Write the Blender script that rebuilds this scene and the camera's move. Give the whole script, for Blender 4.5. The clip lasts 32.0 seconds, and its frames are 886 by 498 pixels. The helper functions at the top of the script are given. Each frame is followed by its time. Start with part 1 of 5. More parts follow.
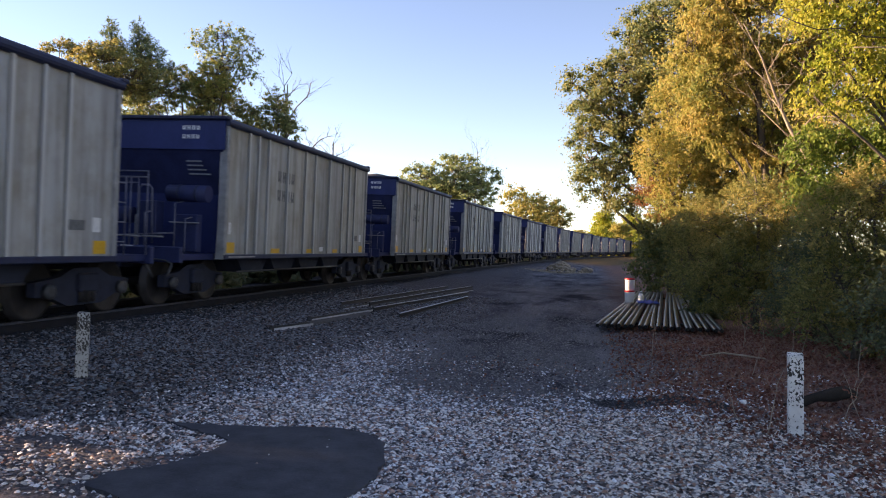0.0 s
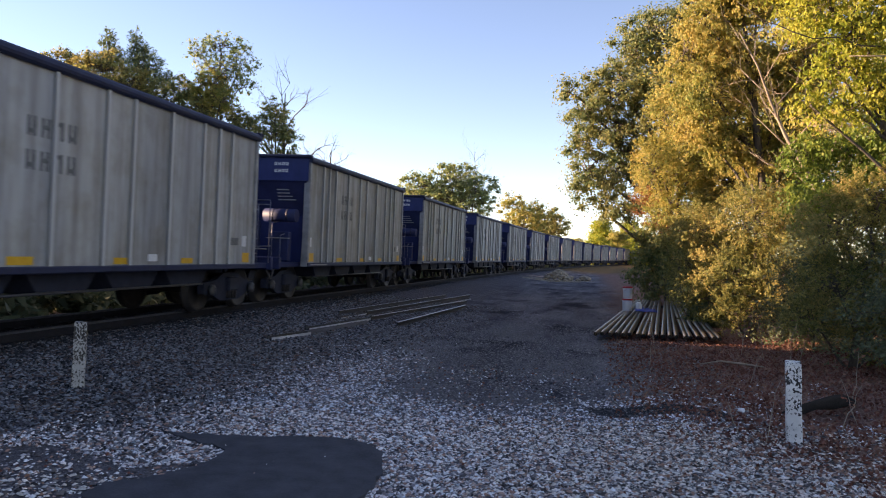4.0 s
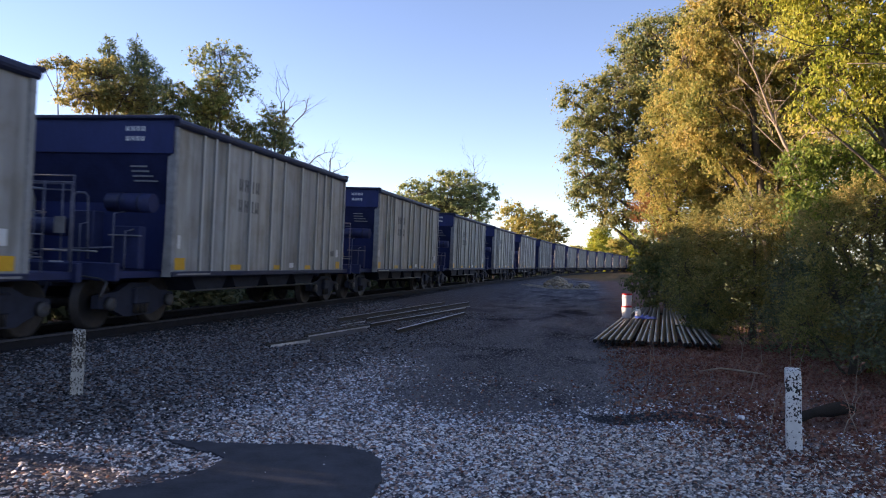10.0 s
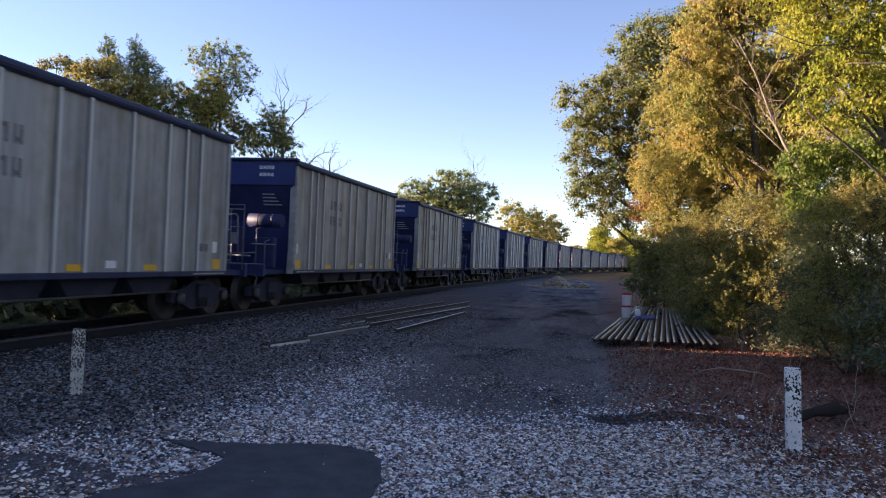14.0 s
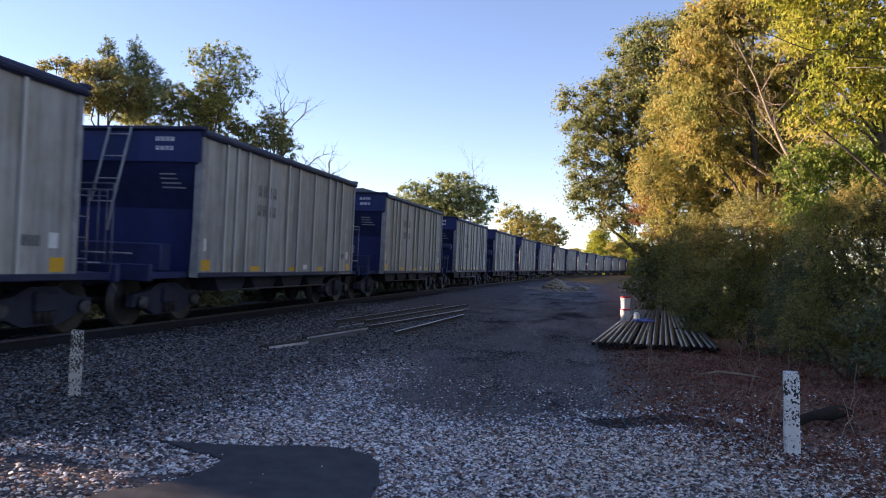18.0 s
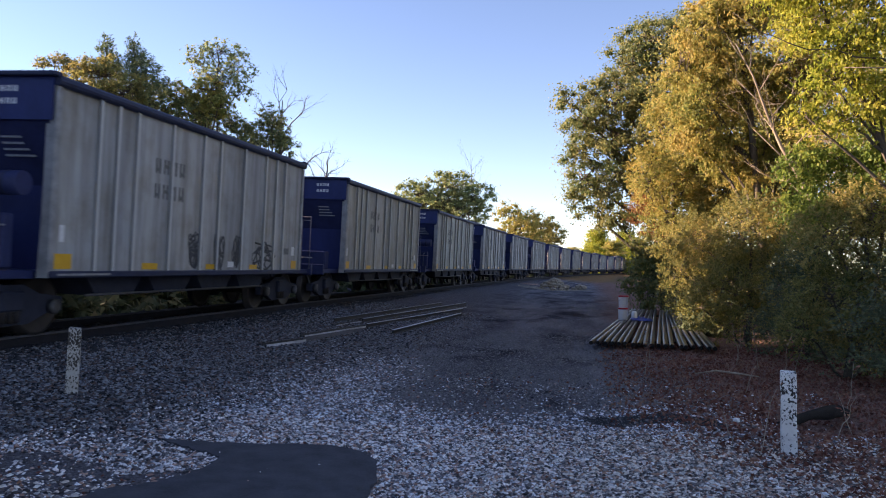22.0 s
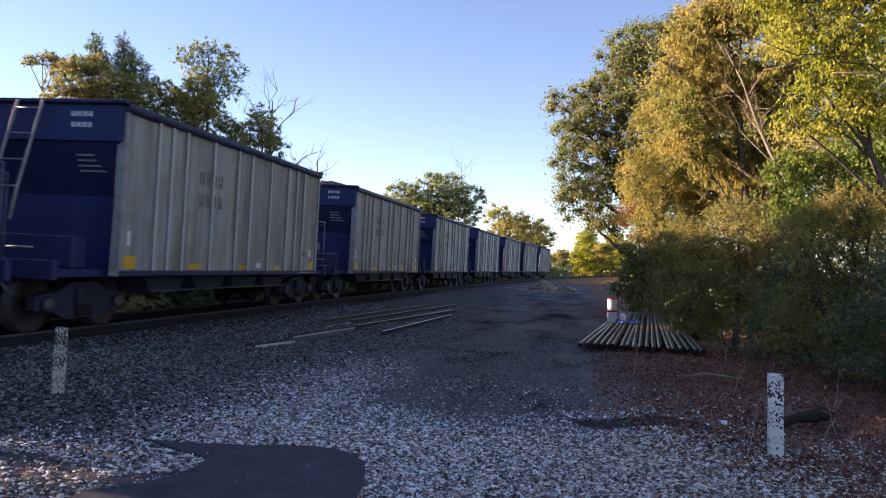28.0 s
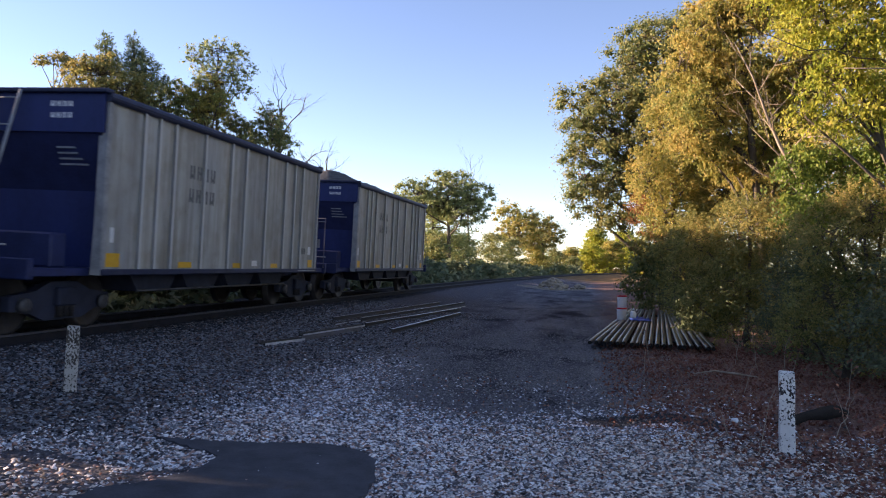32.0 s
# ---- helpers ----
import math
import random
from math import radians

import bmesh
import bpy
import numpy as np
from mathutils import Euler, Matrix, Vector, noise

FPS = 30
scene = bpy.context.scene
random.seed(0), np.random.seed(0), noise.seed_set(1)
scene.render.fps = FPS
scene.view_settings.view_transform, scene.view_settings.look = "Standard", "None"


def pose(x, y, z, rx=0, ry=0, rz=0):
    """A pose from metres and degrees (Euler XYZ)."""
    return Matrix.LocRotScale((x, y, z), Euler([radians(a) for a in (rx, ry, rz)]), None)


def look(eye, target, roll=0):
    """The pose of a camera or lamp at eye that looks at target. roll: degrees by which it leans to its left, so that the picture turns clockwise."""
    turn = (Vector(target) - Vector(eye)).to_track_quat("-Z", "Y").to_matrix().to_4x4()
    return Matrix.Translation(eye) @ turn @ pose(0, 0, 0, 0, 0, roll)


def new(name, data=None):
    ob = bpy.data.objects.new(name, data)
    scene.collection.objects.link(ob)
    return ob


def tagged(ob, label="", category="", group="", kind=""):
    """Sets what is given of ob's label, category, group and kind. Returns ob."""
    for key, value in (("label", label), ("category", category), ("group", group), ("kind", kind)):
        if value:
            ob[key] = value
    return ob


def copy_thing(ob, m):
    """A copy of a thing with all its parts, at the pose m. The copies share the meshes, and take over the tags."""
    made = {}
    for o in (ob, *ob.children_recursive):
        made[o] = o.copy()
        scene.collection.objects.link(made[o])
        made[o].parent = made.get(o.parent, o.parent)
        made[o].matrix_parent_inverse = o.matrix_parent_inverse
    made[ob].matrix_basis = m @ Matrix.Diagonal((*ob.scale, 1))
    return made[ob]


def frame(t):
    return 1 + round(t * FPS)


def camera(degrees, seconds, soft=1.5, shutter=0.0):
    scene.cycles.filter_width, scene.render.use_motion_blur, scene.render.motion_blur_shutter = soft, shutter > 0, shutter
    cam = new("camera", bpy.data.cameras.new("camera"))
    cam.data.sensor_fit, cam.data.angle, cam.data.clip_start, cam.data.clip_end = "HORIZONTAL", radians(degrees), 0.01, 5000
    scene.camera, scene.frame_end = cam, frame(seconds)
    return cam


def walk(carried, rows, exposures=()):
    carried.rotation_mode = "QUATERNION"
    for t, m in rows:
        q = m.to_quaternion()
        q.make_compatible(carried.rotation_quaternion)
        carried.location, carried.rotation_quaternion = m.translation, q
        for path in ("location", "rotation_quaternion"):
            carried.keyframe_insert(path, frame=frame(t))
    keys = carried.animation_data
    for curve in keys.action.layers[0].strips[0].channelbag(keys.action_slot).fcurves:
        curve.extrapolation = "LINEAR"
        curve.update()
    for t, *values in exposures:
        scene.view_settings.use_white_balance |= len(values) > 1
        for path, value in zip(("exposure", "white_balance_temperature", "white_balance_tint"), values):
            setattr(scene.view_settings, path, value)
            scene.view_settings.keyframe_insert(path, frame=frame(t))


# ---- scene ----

# ================= camera and its path =================
EYE = (0.0, 0.0, 1.7)
cam = camera(60.3, 32.0, soft=1.05, shutter=0.13)
# seconds, degrees turned left of the track's line, degrees up, degrees leaned left
AIM = [
    (0, 11.024, -0.047, 0.886),
    (0.5, 10.949, -0.004, 0.874),
    (1, 10.908, 0.078, 0.885),
    (1.5, 10.964, 0.233, 0.876),
    (2, 10.980, 0.254, 0.851),
    (2.5, 10.936, 0.298, 0.810),
    (3, 10.878, 0.327, 0.806),
    (3.5, 10.807, 0.459, 0.783),
    (5.5, 11.133, 0.880, 0.663),
    (6, 10.929, 0.870, 0.691),
    (6.5, 10.706, 0.922, 0.680),
    (7, 10.630, 0.934, 0.702),
    (7.5, 10.630, 0.948, 0.693),
    (8, 10.714, 0.998, 0.700),
    (8.5, 10.821, 1.083, 0.739),
    (9, 10.815, 1.142, 0.735),
    (9.5, 10.815, 1.149, 0.736),
    (10, 10.808, 1.148, 0.746),
    (10.5, 10.845, 1.141, 0.719),
    (11, 10.893, 1.137, 0.731),
    (11.5, 10.865, 1.137, 0.754),
    (12, 10.890, 1.147, 0.727),
    (12.5, 10.876, 1.028, 0.701),
    (13, 10.630, 1.050, 0.700),
    (13.5, 10.718, 1.054, 0.709),
    (14, 10.786, 1.128, 0.745),
    (14.5, 10.793, 1.149, 0.704),
    (16.5, 10.692, 1.195, 0.956),
    (17, 10.695, 1.303, 0.982),
    (17.5, 10.678, 1.329, 1.002),
    (18, 10.722, 1.314, 0.965),
    (18.5, 10.624, 1.368, 0.990),
    (19, 10.550, 1.408, 1.054),
    (19.5, 10.545, 1.375, 1.048),
    (20, 10.506, 1.536, 1.155),
    (20.5, 10.466, 1.524, 1.098),
    (21, 10.392, 1.470, 1.125),
    (21.5, 10.520, 1.275, 1.074),
    (22, 10.576, 1.206, 1.133),
    (22.5, 10.471, 1.218, 1.193),
    (23, 10.220, 1.270, 1.170),
    (23.5, 10.281, 1.330, 1.170),
    (24, 10.372, 1.261, 1.206),
    (24.5, 10.284, 1.247, 1.259),
    (25, 10.297, 1.308, 1.305),
    (25.5, 10.184, 1.237, 1.369),
    (27.5, 9.833, 1.264, 1.462),
    (28, 9.804, 1.344, 1.465),
    (28.5, 9.922, 1.328, 1.504),
    (29, 9.948, 1.451, 1.603),
    (29.5, 10.185, 1.354, 1.424),
    (30, 10.258, 1.368, 1.269),
    (30.5, 10.239, 1.240, 1.282),
    (31, 10.405, 1.213, 1.295),
    (31.5, 10.484, 1.222, 1.313),
    (32, 10.503, 1.154, 1.317),

]


def aimed(turn, up, lean):
    a, b = radians(turn), radians(up)
    d = Vector((-math.sin(a) * math.cos(b), math.cos(a) * math.cos(b), math.sin(b)))
    return look(EYE, Vector(EYE) + d, lean)


walk(cam, [(t, aimed(a, b, c)) for t, a, b, c in AIM], exposures=[(0.0, 1.95, 7600, 30), (6.0, 1.95, 7450, 30), (8.2, 1.90, 7060, 31), (9.0, 1.81, 6870, 31), (32.0, 1.82, 6870, 31)])

# ================= sky and sun =================
SUN_UP, SUN_FROM = radians(9.6), radians(-87.2)   # height; compass turn from +y towards +x
world = bpy.data.worlds.new("sky")
scene.world = world
world.use_nodes = True
wn = world.node_tree
sky = wn.nodes.new("ShaderNodeTexSky")
sky.sky_type = "NISHITA"
sky.sun_disc = False
sky.sun_elevation, sky.sun_rotation = SUN_UP, SUN_FROM
sky.air_density, sky.dust_density, sky.ozone_density = 0.7, 0.0, 1.6
wn.links.new(sky.outputs[0], wn.nodes["Background"].inputs[0])
wn.nodes["Background"].inputs[1].default_value = 0.101
sun_data = bpy.data.lights.new("sun", "SUN")
sun_data.energy, sun_data.angle, sun_data.color = 5.0, radians(0.6), (1.0, 0.83, 0.58)
sun = new("sun", sun_data)
sun_at = Vector((math.sin(SUN_FROM) * math.cos(SUN_UP), math.cos(SUN_FROM) * math.cos(SUN_UP), math.sin(SUN_UP)))
sun.matrix_world = look(sun_at * 100, (0, 0, 0))

# ================= materials =================
def material(name, rough=0.8, metal=0.0):
    m = bpy.data.materials.new(name)
    m.use_nodes = True
    n = m.node_tree.nodes
    b = n["Principled BSDF"]
    b.inputs["Roughness"].default_value, b.inputs["Metallic"].default_value = rough, metal
    b.inputs["Specular IOR Level"].default_value = 0.3
    return m, n, m.node_tree.links, b


def ramp(n, l, fac, stops):
    r = n.new("ShaderNodeValToRGB")
    e = r.color_ramp.elements
    while len(e) < len(stops):
        e.new(0.5)
    for k, (p, c) in zip(e, stops):
        k.position, k.color = p, (*c, 1)
    l.new(fac, r.inputs[0])
    return r.outputs[0]


def noise_tex(n, l, scale, detail=4.0, rough=0.6, vec=None, stretch=None):
    t = n.new("ShaderNodeTexNoise")
    t.inputs["Scale"].default_value, t.inputs["Detail"].default_value, t.inputs["Roughness"].default_value = scale, detail, rough
    if vec is None:
        g = n.new("ShaderNodeTexCoord")
        vec = g.outputs["Object"]
    if stretch:
        mp = n.new("ShaderNodeMapping")
        mp.inputs["Scale"].default_value = stretch
        l.new(vec, mp.inputs[0])
        vec = mp.outputs[0]
    l.new(vec, t.inputs["Vector"])
    return t.outputs[0]


def mixed(n, l, fac, a, b, mode="MIX"):
    m = n.new("ShaderNodeMix")
    m.data_type, m.blend_type = "RGBA", mode
    for sock, v in ((m.inputs[0], fac), (m.inputs[6], a), (m.inputs[7], b)):
        if hasattr(v, "links"):
            l.new(v, sock)
        elif isinstance(v, tuple):
            sock.default_value = (*v, 1)
        else:
            sock.default_value = v
    return m.outputs[2]


def bumped(n, l, b, height, strength=0.3, dist=0.02):
    k = n.new("ShaderNodeBump")
    k.inputs["Strength"].default_value, k.inputs["Distance"].default_value = strength, dist
    l.new(height, k.inputs["Height"])
    l.new(k.outputs[0], b.inputs["Normal"])


def plain(name, dark, light, scale=6.0, rough=0.7, metal=0.0, bump=0.15, stretch=None, per="none", detail=5.0):
    """Two-tone surface with grain at two scales."""
    m, n, l, b = material(name, rough, metal)
    big = noise_tex(n, l, scale, detail, 0.6, stretch=stretch)
    fine = noise_tex(n, l, scale * 11, 3.0, 0.7, stretch=stretch)
    c = ramp(n, l, big, [(0.3, dark), (0.7, light)])
    c = mixed(n, l, 0.35, c, ramp(n, l, fine, [(0.3, dark), (0.7, light)]))
    if per != "none":
        src = n.new("ShaderNodeObjectInfo").outputs["Random"] if per == "object" else n.new("ShaderNodeNewGeometry").outputs["Random Per Island"]
        c = mixed(n, l, 1.0, c, ramp(n, l, src, [(0.0, (0.6, 0.6, 0.6)), (1.0, (1.0, 1.0, 1.0))]), "MULTIPLY")
    l.new(c, b.inputs["Base Color"])
    if bump:
        bumped(n, l, b, fine, bump, 0.01)
    return m


def leafy(name, stops, rough=0.6, through_light=0.35):
    """Leaves: each island its own tint, some light passes through."""
    m, n, l, b = material(name, rough)
    isl = n.new("ShaderNodeNewGeometry").outputs["Random Per Island"]
    patch = noise_tex(n, l, 0.8, 4.0)
    add = n.new("ShaderNodeMath")
    add.operation = "MULTIPLY_ADD"
    add.inputs[1].default_value, add.inputs[2].default_value = 0.40, -0.205
    l.new(isl, add.inputs[0])
    add2 = n.new("ShaderNodeMath")
    add2.operation = "MULTIPLY_ADD"
    add2.inputs[1].default_value = 1.05
    l.new(patch, add2.inputs[0])
    l.new(add.outputs[0], add2.inputs[2])
    c = ramp(n, l, add2.outputs[0], stops)
    l.new(c, b.inputs["Base Color"])
    tr = n.new("ShaderNodeBsdfTranslucent")
    l.new(c, tr.inputs["Color"])
    mx = n.new("ShaderNodeMixShader")
    mx.inputs[0].default_value = through_light
    l.new(b.outputs[0], mx.inputs[1])
    l.new(tr.outputs[0], mx.inputs[2])
    l.new(mx.outputs[0], n["Material Output"].inputs[0])
    return m


def side_paint():
    """Weathered grey-beige car side: vertical streaks, dirt along the sill, each car its own tone."""
    m, n, l, b = material("weathered_grey_paint", 0.6)
    rnd = n.new("ShaderNodeObjectInfo").outputs["Random"]
    tone = ramp(n, l, rnd, [(0.0, (0.325, 0.33, 0.328)), (0.5, (0.405, 0.407, 0.385)), (1.0, (0.36, 0.37, 0.385))])
    streak = noise_tex(n, l, 1.0, 6.0, 0.65, stretch=(3.0, 5.0, 0.35))
    c = mixed(n, l, 1.0, tone, ramp(n, l, streak, [(0.25, (0.50, 0.47, 0.44)), (0.6, (1, 1, 1))]), "MULTIPLY")
    blotch = noise_tex(n, l, 1.3, 6.0, 0.7)
    c = mixed(n, l, 1.0, c, ramp(n, l, blotch, [(0.35, (0.8, 0.76, 0.7)), (0.55, (1, 1, 1))]), "MULTIPLY")
    panel = noise_tex(n, l, 1.0, 2.0, 0.5, stretch=(1.0, 1.15, 0.12))
    c = mixed(n, l, 1.0, c, ramp(n, l, panel, [(0.36, (0.80, 0.79, 0.80)), (0.5, (1.0, 0.99, 0.97)), (0.64, (1.10, 1.06, 1.0))]), "MULTIPLY")
    spot = noise_tex(n, l, 9.0, 5.0, 0.8)
    c = mixed(n, l, ramp(n, l, spot, [(0.68, (0, 0, 0)), (0.74, (1, 1, 1))]), c, (0.12, 0.085, 0.06))
    l.new(c, b.inputs["Base Color"])
    bumped(n, l, b, noise_tex(n, l, 25.0, 3.0), 0.12, 0.004)
    return m


def gravel_stone(name, k, warm=1.05, cool=1.0):
    """Crushed limestone: each stone its own tint, from dark and rusty to near white."""
    m, n, l, b = material(name, 0.95)
    b.inputs["Specular IOR Level"].default_value = 0.1
    isl = n.new("ShaderNodeNewGeometry").outputs["Random Per Island"]
    c = ramp(n, l, isl, [(0.0, (0.035, 0.035, 0.039)), (0.24, (0.09, 0.09, 0.096)), (0.40, (0.20, 0.205, 0.225)), (0.44, (0.23, 0.14, 0.11)), (0.57, (0.36, 0.265, 0.22)), (0.61, (0.27, 0.315, 0.35)), (0.74, (0.50, 0.48, 0.46)), (0.86, (0.50, 0.565, 0.60)), (1.0, (0.69, 0.67, 0.65))])
    c = mixed(n, l, 1.0, c, (k * warm, k, k * cool), "MULTIPLY")
    grain = noise_tex(n, l, 60.0, 4.0, 0.7)
    c = mixed(n, l, 1.0, c, ramp(n, l, grain, [(0.3, (0.6, 0.6, 0.6)), (0.65, (1, 1, 1))]), "MULTIPLY")
    l.new(c, b.inputs["Base Color"])
    bumped(n, l, b, grain, 0.25, 0.005)
    return m


def flaky_post(name, edge, white):
    """White paint flaked off dark weathered wood in small chips."""
    m, n, l, b = material(name, 0.8)
    chips = noise_tex(n, l, 46.0, 4.0, 0.6, stretch=(1.0, 1.0, 0.75))
    band = noise_tex(n, l, 6.0, 2.0, 0.5, stretch=(0.3, 0.3, 1.0))
    s = n.new("ShaderNodeMix")
    s.inputs[0].default_value = 0.4
    l.new(chips, s.inputs[2])
    l.new(band, s.inputs[3])
    wood = ramp(n, l, noise_tex(n, l, 4.0, 4.0, stretch=(8, 8, 0.6)), [(0.3, (0.018, 0.016, 0.015)), (0.7, (0.07, 0.06, 0.053))])
    paint = ramp(n, l, noise_tex(n, l, 9.0), [(0.3, (white * 0.78, white * 0.75, white * 0.70)), (0.7, (white * 1.03, white, white * 0.93))])
    c = mixed(n, l, ramp(n, l, s.outputs[0], [(edge, (0, 0, 0)), (edge + 0.012, (1, 1, 1))]), paint, wood)
    l.new(c, b.inputs["Base Color"])
    bumped(n, l, b, s.outputs[0], 0.4, 0.01)
    return m


def ground_paint():
    """Earth, dark road bed, leaf litter and ballast, told apart by where they lie."""
    m, n, l, b = material("yard_ground", 1.0)
    b.inputs["Specular IOR Level"].default_value = 0.0
    pos = n.new("ShaderNodeNewGeometry").outputs["Position"]
    sep = n.new("ShaderNodeSeparateXYZ")
    l.new(pos, sep.inputs[0])
    fine = noise_tex(n, l, 38.0, 6.0, 0.75, vec=pos)
    mid = noise_tex(n, l, 1.1, 6.0, 0.65, vec=pos)
    rut = noise_tex(n, l, 0.7, 6.0, 0.65, vec=pos, stretch=(1.0, 0.16, 1.0))
    cinder = ramp(n, l, fine, [(0.34, (0.040, 0.041, 0.044)), (0.56, (0.125, 0.125, 0.128)), (0.74, (0.46, 0.455, 0.45))])
    cinder = mixed(n, l, 1.0, cinder, (1.34, 1.28, 1.36), "MULTIPLY")
    cinder = mixed(n, l, 1.0, cinder, ramp(n, l, rut, [(0.32, (0.55, 0.55, 0.57)), (0.62, (1.35, 1.33, 1.28))]), "MULTIPLY")
    stain = noise_tex(n, l, 0.55, 5.0, 0.6, vec=pos, stretch=(1.0, 0.55, 1.0))
    cinder = mixed(n, l, 1.0, cinder, ramp(n, l, stain, [(0.36, (0.42, 0.42, 0.44)), (0.47, (1.0, 1.0, 1.0)), (0.66, (1.25, 1.24, 1.2))]), "MULTIPLY")
    litter = ramp(n, l, fine, [(0.3, (0.09, 0.055, 0.047)), (0.52, (0.27, 0.16, 0.128)), (0.72, (0.52, 0.37, 0.30))])
    ballast = ramp(n, l, fine, [(0.34, (0.038, 0.036, 0.040)), (0.56, (0.16, 0.15, 0.16)), (0.76, (0.44, 0.41, 0.42))])

    def edge(sock, a, bb, wobble=1.6):
        w = n.new("ShaderNodeMath")
        w.operation = "MULTIPLY_ADD"
        w.inputs[1].default_value = wobble
        l.new(mid, w.inputs[0])
        l.new(sock, w.inputs[2])
        r = n.new("ShaderNodeMapRange")
        r.inputs[1].default_value, r.inputs[2].default_value = a + wobble * 0.5, bb + wobble * 0.5
        l.new(w.outputs[0], r.inputs[0])
        return r.outputs[0]

    near = edge(sep.outputs[1], 9.6, 7.9, 1.2)
    left = edge(sep.outputs[0], -3.4, -5.0, 1.6)
    right = edge(sep.outputs[0], 0.4, 1.8, 2.0)
    brown = edge(sep.outputs[1], 84.0, 100.0, 8.0)
    pale = ramp(n, l, fine, [(0.32, (0.056, 0.052, 0.057)), (0.56, (0.19, 0.175, 0.182)), (0.76, (0.46, 0.43, 0.435))])
    c = mixed(n, l, near, cinder, pale)
    c = mixed(n, l, left, c, ballast)
    c = mixed(n, l, right, c, litter)
    straw = ramp(n, l, fine, [(0.3, (0.10, 0.065, 0.035)), (0.7, (0.34, 0.22, 0.12))])
    c = mixed(n, l, brown, c, straw)
    l.new(c, b.inputs["Base Color"])
    bumped(n, l, b, fine, 0.9, 0.03)
    return m


M_SIDE = side_paint()
M_BLUE = plain("faded_blue_paint", (0.011, 0.019, 0.080), (0.020, 0.034, 0.135), 2.0, 0.5, 0.0, 0.05, (1, 1, 0.5))
M_RIB = plain("worn_rib_paint", (0.38, 0.375, 0.36), (0.54, 0.53, 0.51), 2.0, 0.55, 0, 0.1, (1, 1, 0.3))
M_BLUEDARK = plain("grimy_blue_paint", (0.011, 0.016, 0.052), (0.025, 0.036, 0.115), 2.5, 0.6, 0.0, 0.1)
M_RIM = plain("blue_black_rim_paint", (0.009, 0.013, 0.036), (0.026, 0.034, 0.075), 3.0, 0.55)
M_PALE = plain("scuffed_pale_steel", (0.15, 0.15, 0.155), (0.34, 0.34, 0.34), 5.0, 0.5)
M_WORN = plain("worn_blue_grey_steel", (0.03, 0.035, 0.07), (0.17, 0.18, 0.23), 6.0, 0.45)
M_UNDER = plain("grimy_black_steel", (0.011, 0.014, 0.026), (0.032, 0.038, 0.066), 4.0, 0.75)
M_WHEEL = plain("rusty_wheel_steel", (0.020, 0.019, 0.021), (0.060, 0.053, 0.054), 5.0, 0.6, 0.4)
M_CAP = plain("dusty_worn_steel", (0.035, 0.035, 0.04), (0.10, 0.10, 0.105), 6.0, 0.55, 0.2)
# worn rail top, coloured dark to stand in for shade under the train
M_TREAD = plain("worn_rail_tread", (0.03, 0.03, 0.036), (0.07, 0.07, 0.083), 8.0, 0.85, 0.0, 0.02)
M_STONELOAD = plain("crushed_grey_stone", (0.035, 0.035, 0.036), (0.15, 0.15, 0.148), 9.0, 0.95, 0, 1.0)
M_YELLOW = plain("yellow_reflector_film", (0.58, 0.29, 0.02), (0.72, 0.40, 0.035), 14.0, 0.45, 0, 0.0)
M_WHITE = plain("white_stencil_paint", (0.5, 0.5, 0.5), (0.75, 0.75, 0.75), 20.0, 0.6, 0, 0.0)
M_FADED = plain("faded_white_paint", (0.10, 0.11, 0.14), (0.30, 0.31, 0.33), 20.0, 0.6, 0, 0.0)
M_BLACK = plain("faded_black_stencil_paint", (0.05, 0.051, 0.053), (0.22, 0.22, 0.215), 20.0, 0.7, 0, 0.0)
M_TAG = plain("grey_white_spray_paint", (0.45, 0.46, 0.47), (0.72, 0.72, 0.72), 20.0, 0.6, 0, 0.0)
M_DARKTAG = plain("black_spray_paint", (0.04, 0.04, 0.042), (0.11, 0.11, 0.115), 20.0, 0.6, 0, 0.0)
M_RAIL = plain("rusty_rail_steel", (0.06, 0.042, 0.034), (0.16, 0.12, 0.10), 4.0, 0.45, 0.4, 0.1)
M_LOOSE = plain("grey_weathered_rail_steel", (0.018, 0.017, 0.018), (0.06, 0.055, 0.055), 5.0, 0.6, 0.0, 0.1)
M_OFFCUT = plain("bluish_pale_steel_face", (0.03, 0.03, 0.036), (0.22, 0.22, 0.25), 2.5, 0.4, 0.2, 0.05)
# pale grey paints in the sky's glint along the loose rail heads
M_HEAD = plain("scuffed_rail_head", (0.30, 0.30, 0.32), (0.80, 0.80, 0.84), 3.0, 0.3, 0.3, 0.05)
M_CINDER = plain("dark_cinder_chips", (0.055, 0.052, 0.050), (0.48, 0.455, 0.425), 30.0, 0.95, 0, 0.2, None, "island")
M_TRACKRAIL = plain("dark_rusty_track_rail", (0.008, 0.008, 0.011), (0.020, 0.019, 0.025), 4.0, 0.95, 0.0, 0.1)
M_BALLAST = plain("dark_dusty_ballast", (0.018, 0.018, 0.021), (0.085, 0.086, 0.095), 9.0, 0.95, 0, 0.6, None, "island")
M_TIE = plain("creosoted_tie_wood", (0.022, 0.018, 0.015), (0.075, 0.062, 0.05), 2.5, 0.9, 0, 0.4, (6, 1, 1), "object")
M_ROT = plain("black_rotten_wood", (0.012, 0.010, 0.009), (0.04, 0.032, 0.026), 5.0, 0.95, 0, 0.6)
M_PIPE = plain("grey_brown_pipe_steel", (0.06, 0.052, 0.05), (0.20, 0.175, 0.16), 3.0, 0.33, 0.45, 0.08, (4, 0.5, 4), "object")
